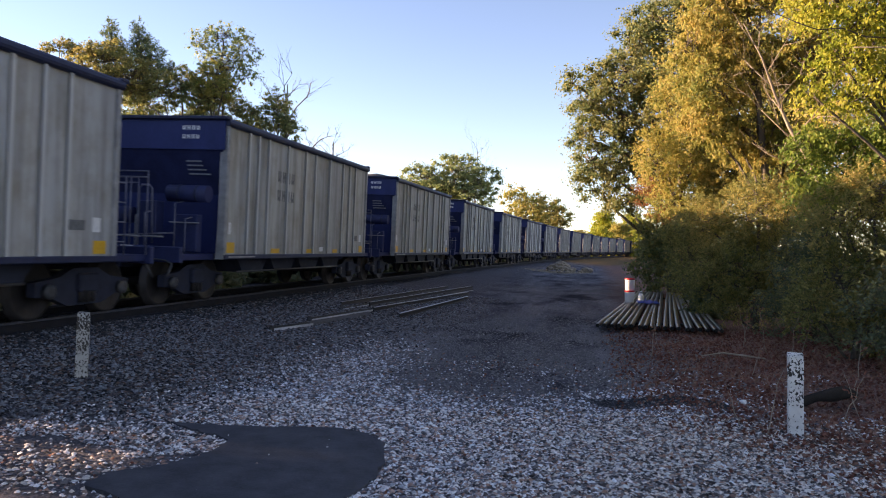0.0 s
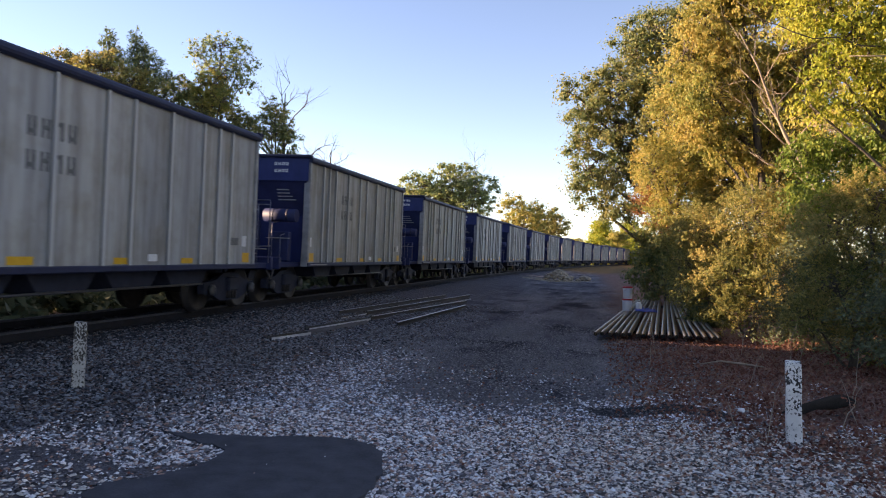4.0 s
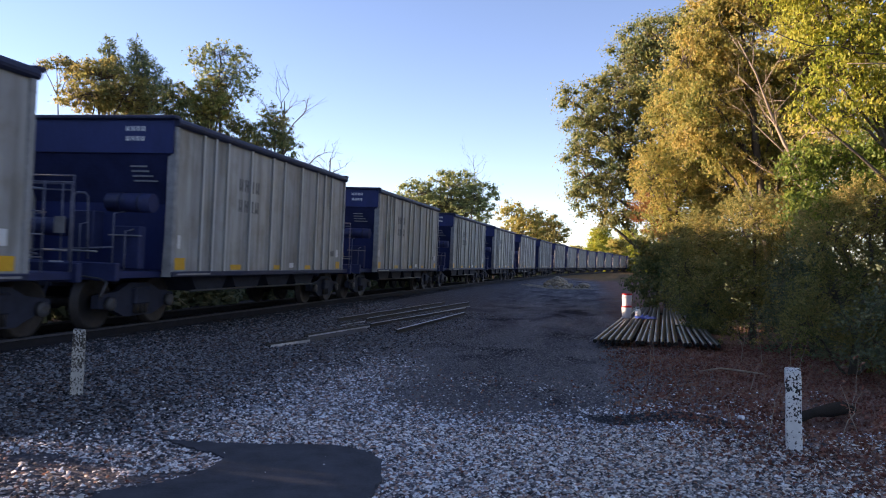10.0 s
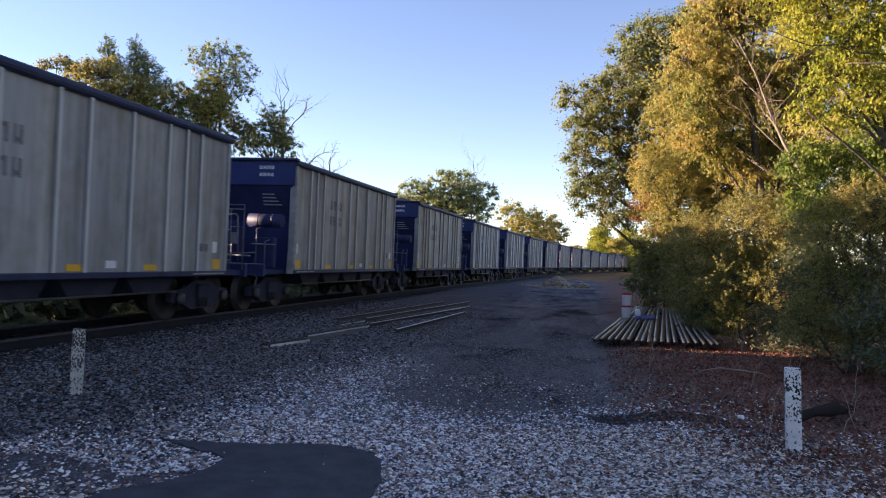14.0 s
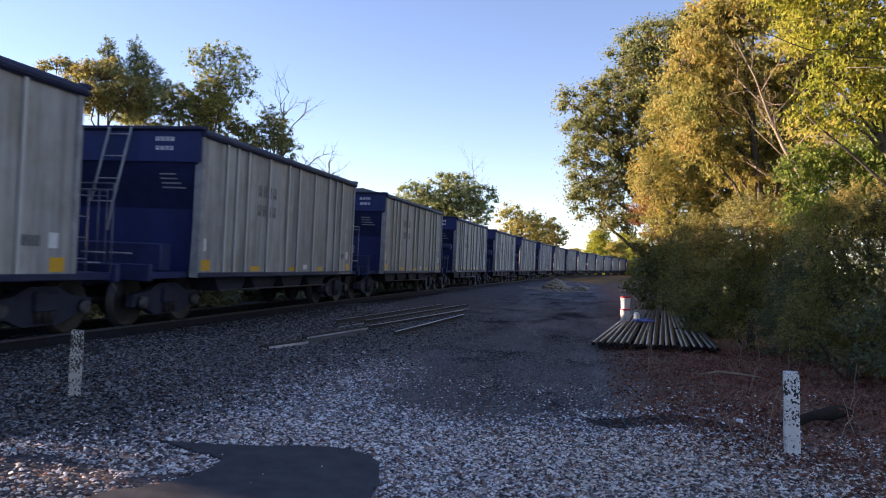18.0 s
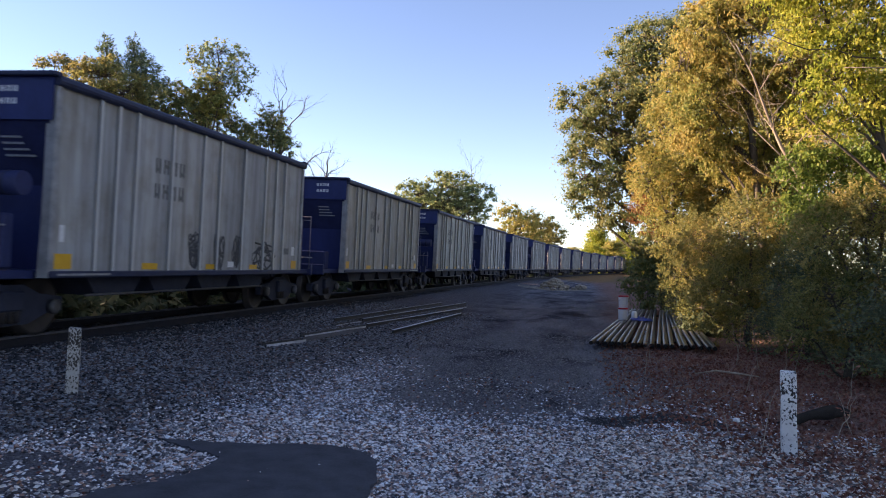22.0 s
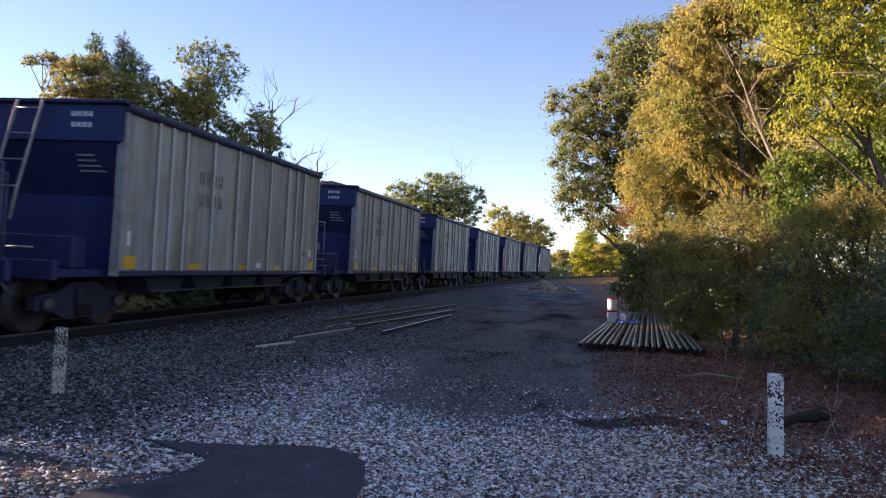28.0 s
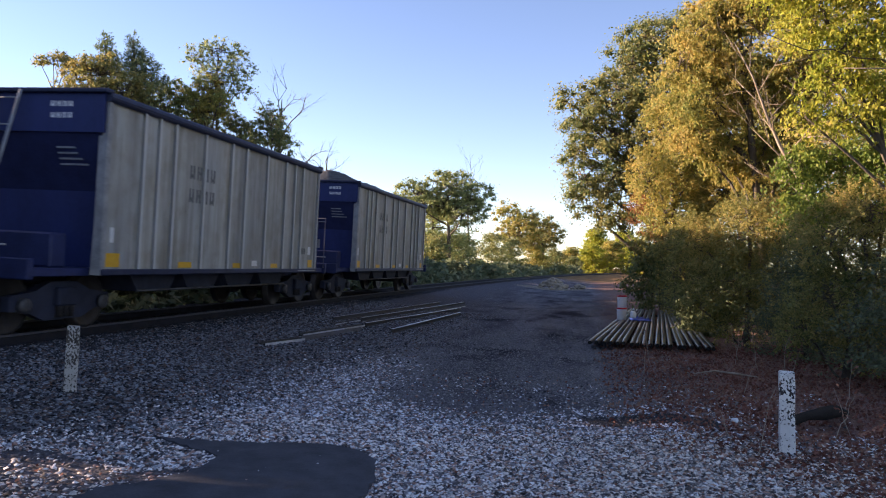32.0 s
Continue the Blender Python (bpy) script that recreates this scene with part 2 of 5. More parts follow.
# near-black colour for the shade inside a pipe's mouth
M_PIPEEND = plain("black_pipe_bore", (0.006, 0.006, 0.006), (0.02, 0.018, 0.016), 4.0, 0.9)
M_POST = flaky_post("flaking_white_paint", 0.535, 0.80)
M_OLDPOST = flaky_post("weathered_white_paint", 0.508, 0.40)
M_GROUND = ground_paint()
M_STONE = gravel_stone("limestone_gravel", 1.68, 1.05)
M_NEARSTONE = gravel_stone("mixed_limestone_gravel", 1.72, 1.11, 0.94)
M_BROWNSTONE = gravel_stone("grey_brown_gravel", 1.42, 1.16, 0.86)
# dusty stone, its colour also darkened for the shade beside the train
M_DUSTY_SHADE = gravel_stone("dusty_dark_gravel", 0.55, 1.02)
M_ASPHALT = plain("worn_asphalt", (0.030, 0.031, 0.038), (0.082, 0.083, 0.096), 4.0, 0.85, 0, 0.35)
M_BARK = plain("grey_brown_bark", (0.05, 0.04, 0.03), (0.17, 0.14, 0.11), 3.0, 0.95, 0, 0.8, (4, 4, 0.6))
M_PALEBARK = plain("bleached_dead_wood", (0.24, 0.19, 0.14), (0.46, 0.38, 0.29), 3.0, 0.9, 0, 0.5, (4, 4, 0.7))
M_DEADLIMB = plain("tan_dead_limb", (0.17, 0.13, 0.095), (0.40, 0.32, 0.24), 3.0, 0.9, 0, 0.5, (4, 4, 0.7))
M_GREYWOOD = plain("grey_dead_wood", (0.08, 0.07, 0.06), (0.19, 0.17, 0.145), 3.0, 0.9, 0, 0.5, (4, 4, 0.7))
M_BUCKET = plain("white_plastic", (0.80, 0.80, 0.80), (0.88, 0.88, 0.88), 8.0, 0.35, 0, 0.0)
M_RED = plain("red_plastic", (0.36, 0.015, 0.02), (0.48, 0.03, 0.035), 8.0, 0.35, 0, 0.0)
M_CLOTH = plain("blue_plastic_tarp", (0.02, 0.05, 0.24), (0.05, 0.10, 0.40), 8.0, 0.5, 0, 0.2)
M_SPOIL = plain("tan_rubble", (0.19, 0.15, 0.105), (0.47, 0.385, 0.285), 5.0, 0.95, 0, 0.8)
M_DEADLEAF = leafy("fallen_leaves", [(0.2, (0.09, 0.032, 0.022)), (0.5, (0.22, 0.08, 0.054)), (0.75, (0.34, 0.19, 0.13))], 0.8, 0.1)
L_OLIVE = leafy("olive_leaves", [(0.2, (0.081, 0.129, 0.056)), (0.45, (0.183, 0.224, 0.085)), (0.75, (0.354, 0.311, 0.11))], 0.6, 0.48)
L_GOLD = leafy("gold_olive_leaves", [(0.25, (0.165, 0.215, 0.058)), (0.5, (0.345, 0.325, 0.086)), (0.8, (0.54, 0.395, 0.125))], 0.6, 0.54)
L_LIME = leafy("yellow_green_leaves", [(0.2, (0.15, 0.215, 0.030)), (0.45, (0.31, 0.35, 0.048)), (0.8, (0.53, 0.465, 0.075))], 0.6, 0.58)
L_CEDAR = leafy("cedar_sprays", [(0.2, (0.10, 0.135, 0.047)), (0.5, (0.30, 0.29, 0.09)), (0.8, (0.60, 0.44, 0.16))], 0.8, 0.5)
L_SHRUB = leafy("dark_green_leaves", [(0.2, (0.075, 0.102, 0.058)), (0.5, (0.145, 0.180, 0.090)), (0.8, (0.24, 0.24, 0.125))], 0.6, 0.35)
L_ORANGE = leafy("orange_autumn_leaves", [(0.2, (0.13, 0.164, 0.052)), (0.45, (0.26, 0.252, 0.078)), (0.8, (0.416, 0.314, 0.104))], 0.6, 0.5)
L_SAGE = leafy("green_gold_leaves", [(0.2, (0.119, 0.178, 0.077)), (0.45, (0.245, 0.305, 0.122)), (0.8, (0.431, 0.416, 0.164))], 0.6, 0.5)
L_FRESH = leafy("fresh_green_leaves", [(0.2, (0.075, 0.125, 0.028)), (0.5, (0.165, 0.24, 0.048)), (0.8, (0.32, 0.34, 0.066))], 0.6, 0.5)
L_CONIFER = leafy("dark_conifer_sprays", [(0.2, (0.07, 0.108, 0.06)), (0.5, (0.132, 0.183, 0.091)), (0.8, (0.228, 0.263, 0.113))], 0.8, 0.35)
L_RED = leafy("red_autumn_leaves", [(0.2, (0.14, 0.075, 0.035)), (0.6, (0.30, 0.13, 0.05))], 0.6, 0.42)

# ================= mesh helpers =================
def part(name, bm, mat, parent, label=""):
    """One mesh object under a thing, part or piece of the setting."""
    me = bpy.data.meshes.new(name)
    bm.to_mesh(me)
    bm.free()
    me.materials.append(mat)
    ob = new(name, me)
    ob.parent = parent
    if label:
        tagged(ob, label)
    return ob


def again(src, m, parent):
    """Another object on the same mesh."""
    ob = new(src.name.split(".")[0], src.data)
    ob.parent = parent
    ob.matrix_basis = m
    return ob


def thing(name, label, category, m=None, group="", kind=""):
    ob = new(name)
    ob.empty_display_size = 0.2
    if m is not None:
        ob.matrix_basis = m
    return tagged(ob, label, category, group, kind)


def arrays(name, verts, faces, mat, parent=None, smooth=False):
    me = bpy.data.meshes.new(name)
    verts, faces = np.asarray(verts, np.float32), np.asarray(faces, np.int32)
    k = faces.shape[1]
    me.vertices.add(len(verts))
    me.vertices.foreach_set("co", verts.ravel())
    me.loops.add(faces.size)
    me.loops.foreach_set("vertex_index", faces.ravel())
    me.polygons.add(len(faces))
    me.polygons.foreach_set("loop_start", np.arange(0, faces.size, k, dtype=np.int32))
    if smooth:
        me.polygons.foreach_set("use_smooth", np.ones(len(faces), bool))
    me.update(calc_edges=True)
    me.materials.append(mat)
    ob = new(name, me)
    if parent is not None:
        ob.parent = parent
    return ob


def box(bm, x0, x1, y0, y1, z0, z1, bevel=0.0):
    vs = [bm.verts.new((x, y, z)) for x in (x0, x1) for y in (y0, y1) for z in (z0, z1)]
    fs = [bm.faces.new([vs[i] for i in q]) for q in ((0, 1, 3, 2), (4, 6, 7, 5), (0, 4, 5, 1), (2, 3, 7, 6), (0, 2, 6, 4), (1, 5, 7, 3))]
    if bevel:
        edges = list({e for f in fs for e in f.edges})
        bmesh.ops.bevel(bm, geom=edges, offset=bevel, segments=1, affect="EDGES")
    return bm


def boxed(*a, **k):
    return box(bmesh.new(), *a, **k)


def prism(bm, outline, axis, a, b):
    """A closed outline of (u, v) drawn out along an axis from a to b. axis 'x': (y, z); 'y': (x, z); 'z': (x, y)."""
    def at(u, v, w):
        return {"x": (w, u, v), "y": (u, w, v), "z": (u, v, w)}[axis]
    lo = [bm.verts.new(at(u, v, a)) for u, v in outline]
    hi = [bm.verts.new(at(u, v, b)) for u, v in outline]
    k = len(outline)
    for i in range(k):
        bm.faces.new((lo[i], lo[(i + 1) % k], hi[(i + 1) % k], hi[i]))
    bm.faces.new(lo[::-1])
    bm.faces.new(hi)
    bmesh.ops.recalc_face_normals(bm, faces=bm.faces)
    return bm


def tube(bm, pts, radii, sides=8, cap=True):
    """A round bar through points, with its own radius at each."""
    pts = [Vector(p) for p in pts]
    rings = []
    for i, p in enumerate(pts):
        d = (pts[min(i + 1, len(pts) - 1)] - pts[max(i - 1, 0)]).normalized()
        u = d.orthogonal().normalized()
        if rings:
            u = (prev_u - d * prev_u.dot(d)).normalized()
        prev_u = u
        v = d.cross(u)
        r = radii[i] if isinstance(radii, (list, tuple)) else radii
        rings.append([bm.verts.new(p + (u * math.cos(a) + v * math.sin(a)) * r) for a in (2 * math.pi * k / sides for k in range(sides))])
    for a, b in zip(rings, rings[1:]):
        for k in range(sides):
            f = bm.faces.new((a[k], a[(k + 1) % sides], b[(k + 1) % sides], b[k]))
            f.smooth = True
    if cap:
        bm.faces.new(rings[0][::-1])
        bm.faces.new(rings[-1])
    return bm


def lathe(bm, profile, sides=24, axis="z", at=(0, 0, 0)):
    """A closed or open outline of (radius, along) turned round an axis."""
    rings = []
    for r, h in profile:
        ring = []
        for k in range(sides):
            a = 2 * math.pi * k / sides
            u, v = r * math.cos(a), r * math.sin(a)
            ring.append(bm.verts.new({"z": (u, v, h), "x": (h, u, v), "y": (u, h, v)}[axis]))
        rings.append(ring)
    for a, b in zip(rings, rings[1:]):
        for k in range(sides):
            bm.faces.new((a[k], a[(k + 1) % sides], b[(k + 1) % sides], b[k])).smooth = True
    bm.faces.new(rings[0])
    bm.faces.new(rings[-1][::-1])
    bmesh.ops.recalc_face_normals(bm, faces=bm.faces)
    bmesh.ops.translate(bm, vec=at, verts=bm.verts)
    return bm


# ================= the lie of the land =================
TRACK_X, BEND, RAIL_Z, CANT = -9.066, 1095.0, 0.53, 1.6


def on_track(s, off=0.0, z=0.0):
    """A point at the distance s along the bending line, off metres to its right."""
    a = s / BEND
    return Vector((TRACK_X + BEND * (1 - math.cos(a)) + off * math.cos(a), BEND * math.sin(a) - off * math.sin(a), z))


def land(x, y):
    """Height of the ground (arrays)."""
    x, y = np.asarray(x, float), np.asarray(y, float)
    yy = np.clip(y, -300, 700)
    d = x - (TRACK_X + yy * yy / (2 * BEND))
    a = np.abs(d)
    bed = np.interp(a, [0, 1.55, 2.1, 3.4, 4.6, 6.2], [0.35, 0.35, 0.31, 0.17, 0.05, 0.0])
    bumps = 0.025 * np.sin(x * 1.3 + 0.7 * y) * np.sin(y * 0.9 - 0.4 * x) + 0.012 * np.sin(3.1 * x - 1.7 * y)
    bank = 0.28 * np.clip((x - 3.2) / 4.0, 0, 1) ** 1.5
    hollow = -0.30 * np.exp(-(((x - 2.72) / 0.42) ** 2 + ((y - 9.55) / 0.55) ** 2))
    far = np.clip((np.hypot(x, y) - 150) / 150, 0, 1)
    return bed + bumps * np.clip(np.hypot(x, y) / 8, 0.25, 1) * (a > 2.5) * (1 - far) + bank * (y < 140) + hollow


def land_z(x, y):
    return float(land(x, y))


def spread(lo, hi, fine_lo, fine_hi, step, grow=1.22):
    v = list(np.arange(fine_lo, fine_hi + 1e-6, step))
    s = step
    while v[-1] < hi:
        s *= grow
        v.append(v[-1] + s)
    s = step
    while v[0] > lo:
        s *= grow
        v.insert(0, v[0] - s)
    return np.array(v)


gx, gy = spread(-3000, 3000, -13, 9, 0.2), spread(-3000, 3500, 2, 40, 0.25, 1.12)
XX, YY = np.meshgrid(gx, gy)
grid = np.stack([XX, YY, land(XX, YY)], -1).reshape(-1, 3)
nx, ny = len(gx), len(gy)
ii = (np.arange(ny - 1)[:, None] * nx + np.arange(nx - 1)[None]).ravel()
ground = arrays("ground", grid, np.stack([ii, ii + 1, ii + nx + 1, ii + nx], 1), M_GROUND, smooth=True)
tagged(ground, "dark cinder and gravel yard beside the railway", "ground", kind="structure")

# ---- track ----
track = thing("railroad_track", "single curving railway track on a stone ballast bed", "railway track", kind="structure")
RAIL_OUT = [(-0.07, 0), (0.07, 0), (0.07, 0.015), (0.012, 0.035), (0.012, 0.135), (0.036, 0.145), (0.036, 0.18), (-0.036, 0.18), (-0.036, 0.145), (-0.012, 0.135), (-0.012, 0.035), (-0.07, 0.015)]


def swept_rail(off):
    bm = bmesh.new()
    prev = None
    s = -80.0
    while s < 640:
        ring = [bm.verts.new(on_track(s, off + u, RAIL_Z - 0.18 + v)) for u, v in RAIL_OUT]
        if prev:
            for k in range(len(ring)):
                bm.faces.new((prev[k], prev[(k + 1) % 12], ring[(k + 1) % 12], ring[k]))
        prev = ring
        s += 8.0
    return bm


for off in (-0.755, 0.755):
    r = part("rail", swept_rail(off), M_TRACKRAIL, track)
    r.data.materials.append(M_TREAD)
    for f in r.data.polygons:
        if f.center.z > RAIL_Z - 0.03:
            f.material_index = 1

# ================= hopper cars =================
CAR_L, BODY = 12.8, 9.26          # over couplers, hopper body
HALF, TOP, SILL = 1.6, 3.80, 0.92  # half width, rim top and sill bottom over the rail
RIBS = [-3.65, -3.20, -2.68, -1.60, -0.49, 0.18, 1.26, 2.34, 2.93, 3.45]


def letter_bars(n, w, h, gap, upright=True):
    """A short row of plain marks the size of painted letters, in the plane x = 0."""
    bm = bmesh.new()
    y = -(n * w + (n - 1) * gap) / 2
    for k in range(n):
        box(bm, 0, 0.003, y, y + w * 0.32, 0, h)
        box(bm, 0, 0.003, y + w * 0.62, y + w, 0, h)
        box(bm, 0, 0.003, y + w * 0.34, y + w * 0.6, h * (0.12 + 0.3 * (k % 3)), h * (0.35 + 0.3 * (k % 3)))
        y += w + gap
    return bm


def heap(seed, rise):
    """Crushed stone heaped along the middle of the car."""
    rng = np.random.default_rng(seed)
    n, k = 46, 18
    v = []
    ph = rng.uniform(0, 6, 4)
    for i in range(n + 1):
        y = -BODY / 2 + 0.1 + (BODY - 0.2) * i / n
        u = 2 * i / n - 1
        for j in range(k + 1):
            w = 2 * j / k - 1
            hump = max(0.0, 1 - abs(w) ** 1.7) * max(0.0, 1 - abs(u) ** 3.2)
            wave = 0.75 + 0.25 * math.sin(2.6 * u + ph[0]) + 0.12 * math.sin(7 * u + ph[1])
            v.append((w * (HALF - 0.1), y, TOP - 0.22 + rise * hump * wave + rng.normal(0, 0.012)))
    i0 = (np.arange(n)[:, None] * (k + 1) + np.arange(k)[None]).ravel()
    return np.array(v), np.stack([i0, i0 + 1, i0 + k + 2, i0 + k + 1], 1)


def truck(parent_car, y, first):
    """Four-wheel truck; its parts hang under the truck's bolster."""
    if first is None:
        bm = boxed(-1.15, 1.15, y - 0.22, y + 0.22, 0.42, 0.72, 0.03)
        bol = part("truck", bm, M_UNDER, parent_car, "grimy black four-wheel freight truck")
        parts = []
        for sx in (-1, 1):
            out = [(-1.12, 0.38), (-1.12, 0.60), (-0.62, 0.66), (-0.3, 0.80), (0.3, 0.80), (0.62, 0.66), (1.12, 0.60), (1.12, 0.38), (0.78, 0.36), (0.42, 0.22), (-0.42, 0.22), (-0.78, 0.36)]
            bm = prism(bmesh.new(), [(y + u, v) for u, v in out], "x", sx * 0.98 - 0.07, sx * 0.98 + 0.07)
            parts.append(part("side_frame", bm, M_UNDER, bol))
            bm = bmesh.new()
            for dy in (-0.13, 0.0, 0.13):
                tube(bm, [(sx * 1.08, y + dy, 0.26), (sx * 1.08, y + dy, 0.62)], 0.055, 8)
            parts.append(part("spring_nest", bm, M_WHEEL, bol))
            for dy in (-0.89, 0.89):
                cap = lathe(bmesh.new(), [(0.115, sx * 1.06), (0.115, sx * 1.14), (0.06, sx * 1.16)], 12, "x", (0, y + dy, 0.46))
                parts.append(part("bearing_cap", cap, M_CAP, bol))
        for dy in (-0.89, 0.89):
            bm = tube(bmesh.new(), [(-1.1, 0, 0), (1.1, 0, 0)], 0.08, 10)
            prof = [(0.10, -0.02), (0.10, 0.06), (0.36, 0.02), (0.40, 0.05), (0.457, 0.05), (0.457, -0.055), (0.485, -0.06), (0.485, -0.09), (0.40, -0.09), (0.36, -0.05)]
            for sx in (-1, 1):
                half = lathe(bmesh.new(), [(r, sx * h) for r, h in prof], 18, "x", (sx * 0.755, 0, 0))
                tmp = bpy.data.meshes.new("wheel_half")
                half.to_mesh(tmp)
                half.free()
                bm.from_mesh(tmp)
                bpy.data.meshes.remove(tmp)
            w = part("wheelset", bm, M_WHEEL, bol, "rusty steel wheel pair on an axle")
            w.matrix_basis = pose(0, y + dy, 0.46)
            parts.append(w)
        return bol
    bol = again(first, pose(0, y + 4.7, 0), parent_car)
    for c in first.children:
        again(c, c.matrix_basis.copy(), bol)
    return bol


def hopper_car():
    """One open-top stone hopper; local y along the track, z = 0 on the rail. The end at -y has the tank, the end at +y the ladder."""
    car = thing("hopper_car", "weathered grey-beige and blue open-top stone hopper car, moving with the train", "railway car", group="cars of the stone train")
    h = BODY / 2
    for sx in (-1, 1):
        bm = boxed(sx * (HALF - 0.03) - 0.012, sx * (HALF - 0.03) + 0.012, -h, h, SILL + 0.1, TOP - 0.12)
        side = part("side_sheet", bm, M_SIDE, car, "streaked grey-beige side sheet")
        rib = None
        for y in RIBS:
            yy = sx * y
            if rib is None:
                bm = bmesh.new()
                prism(bm, [(-0.012, 0), (0.012, 0), (0.012, 0.048), (-0.012, 0.048)], "z", SILL + 0.1, TOP - 0.17)
                prism(bm, [(-0.030, 0.048), (0.030, 0.048), (0.028, 0.060), (-0.028, 0.060)], "z", SILL + 0.1, TOP - 0.14)
                bmesh.ops.transform(bm, matrix=Matrix.Rotation(-sx * math.pi / 2, 4, "Z"), verts=bm.verts)
                rib = part("side_post", bm, M_SIDE, car)
                rib.data.materials.append(M_RIB)
                for f in rib.data.polygons:
                    f.material_index = int(f.index >= 6)
                rib.matrix_basis = pose(sx * (HALF - 0.018), yy, 0)
            else:
                again(rib, pose(sx * (HALF - 0.018), yy, 0), car)
        chord = [(-0.10, -0.16), (0.035, -0.17), (0.07, -0.14), (0.08, -0.10), (0.065, -0.05), (0.03, -0.015), (-0.02, 0.0), (-0.10, 0.0)]
        bm = prism(bmesh.new(), [(sx * (HALF + u), TOP + v) for u, v in chord], "y", -h - 0.03, h + 0.03)
        part("top_chord", bm, M_RIM, car, "dark blue top rim")
        bm = boxed(min(sx * (HALF - 0.16), sx * (HALF + 0.05)), max(sx * (HALF - 0.16), sx * (HALF + 0.05)), -h, h, SILL, SILL + 0.1, 0.015)
        part("side_sill", bm, M_RIM, car)
        bm = boxed(min(sx * (HALF + 0.05), sx * (HALF + 0.058)), max(sx * (HALF + 0.05), sx * (HALF + 0.058)), -h + 0.15, -h + 1.35, SILL + 0.035, SILL + 0.065)
        part("stencil_bar", bm, M_PALE, car)
        # corner posts
        for sy in (-1, 1):
            bm = bmesh.new()
            a, b_ = sorted((sy * (h - 0.10), sy * (h + 0.0)))
            box(bm, min(sx * (HALF - 0.15), sx * (HALF + 0.03)), max(sx * (HALF - 0.15), sx * (HALF + 0.03)), a, b_, SILL, TOP - 0.15, 0.012)
            part("corner_post", bm, M_PALE, car, "scuffed pale corner post")
        # yellow reflectors and stencils on the side
        refl = None
        for y, w, z, hh in ((-h + 0.33, 0.36, 0.03, 0.22), (-2.1, 0.46, 0.02, 0.11), (0.0, 0.34, 0.02, 0.10), (1.95, 0.38, 0.02, 0.10), (h - 0.36, 0.3, 0.03, 0.20)):
            y *= sx
            bm = boxed(min(sx * (HALF - 0.018), sx * (HALF - 0.012)), max(sx * (HALF - 0.018), sx * (HALF - 0.012)), y - w / 2, y + w / 2, SILL + 0.1 + z, SILL + 0.1 + z + hh)
            part("reflector", bm, M_YELLOW, car, "yellow reflector patch")
        for y, z, w, hh, mt in ((-h + 0.28, 0.42, 0.10, 0.24, M_WHITE), (h - 0.95, 0.38, 0.45, 0.15, M_BLACK), (h - 0.45, 0.36, 0.18, 0.22, M_WHITE), (0.87, 0.06, 0.26, 0.12, M_WHITE)):
            y *= sx
            bm = boxed(min(sx * (HALF - 0.018), sx * (HALF - 0.013)), max(sx * (HALF - 0.018), sx * (HALF - 0.013)), y - w / 2, y + w / 2, SILL + 0.1 + z, SILL + 0.1 + z + hh)
            part("stencil", bm, mt, car)
        # faded mark rows high on the side, astride a post
        for row, z in ((4, 2.72), (4, 2.28)):
            bm = letter_bars(row, 0.17, 0.26, 0.09)
            ob = tagged(part("painted_mark", bm, M_BLACK, car, "faded black painted marks"), kind="stuff")
            ob.matrix_basis = pose(sx * (HALF - 0.017), -sx * 1.60, z, 0, 0, 0 if sx > 0 else 180)
    # ends
    for sy in (-1, 1):
        a, b_ = sorted((sy * (h + 0.02), sy * (h + 0.06)))
        part("end_plate", boxed(-HALF + 0.02, HALF - 0.02, a, b_, TOP - 0.66, TOP - 0.03), M_BLUE, car, "faded blue end plate")
        a, b_ = sorted((sy * (h - 0.05), sy * (h + 0.14)))
        part("end_chord", boxed(-HALF - 0.06, HALF + 0.06, a, b_, TOP - 0.05, TOP + 0.02, 0.015), M_RIM, car)
        # pale corner flange on each side of the open end, wider towards the sill
        for sx in (-1, 1):
            a, b_ = sorted((sy * (h + 0.004), sy * (h + 0.018)))
            bm = prism(bmesh.new(), [(sx * (HALF + 0.02), SILL), (sx * (HALF + 0.02), TOP - 0.66), (sx * (HALF - 0.07), TOP - 0.66), (sx * (HALF - 0.16), SILL)], "y", a, b_)
            part("corner_flange", bm, M_PALE, car, "scuffed pale corner flange")
        # slope sheet runs down and inwards from under the end plate
        bm = prism(bmesh.new(), [(sy * (h + 0.02), TOP - 0.66), (sy * (h - 0.02), TOP - 0.62), (sy * (h - 0.46), TOP - 1.56), (sy * (h - 0.42), TOP - 1.60)], "x", -HALF + 0.04, HALF - 0.04)
        part("slope_sheet", bm, M_BLUEDARK, car, "grimy dark blue sloping hopper end")
        a, b_ = sorted((sy * (h - 1.3), sy * 5.95))
        part("end_platform", boxed(-1.35, 1.35, a, b_, SILL - 0.02, SILL + 0.10, 0.01), M_BLUEDARK, car)
        a, b_ = sorted((sy * 5.86, sy * 5.98))
        part("end_sill", boxed(-1.45, 1.45, a, b_, SILL - 0.06, SILL + 0.24, 0.015), M_BLUEDARK, car, "blue end sill")
        a, b_ = sorted((sy * 5.9, sy * 6.39))
        bm = boxed(-0.13, 0.13, a, b_, 0.72, 0.98, 0.03)
        part("coupler", bm, M_UNDER, car)
        tubes = bmesh.new()
        tube(tubes, [(0.2, sy * 5.98, 0.85), (0.25, sy * 6.2, 0.42), (0.1, sy * 6.38, 0.38)], 0.025, 6)
        part("air_hose", tubes, M_UNDER, car)
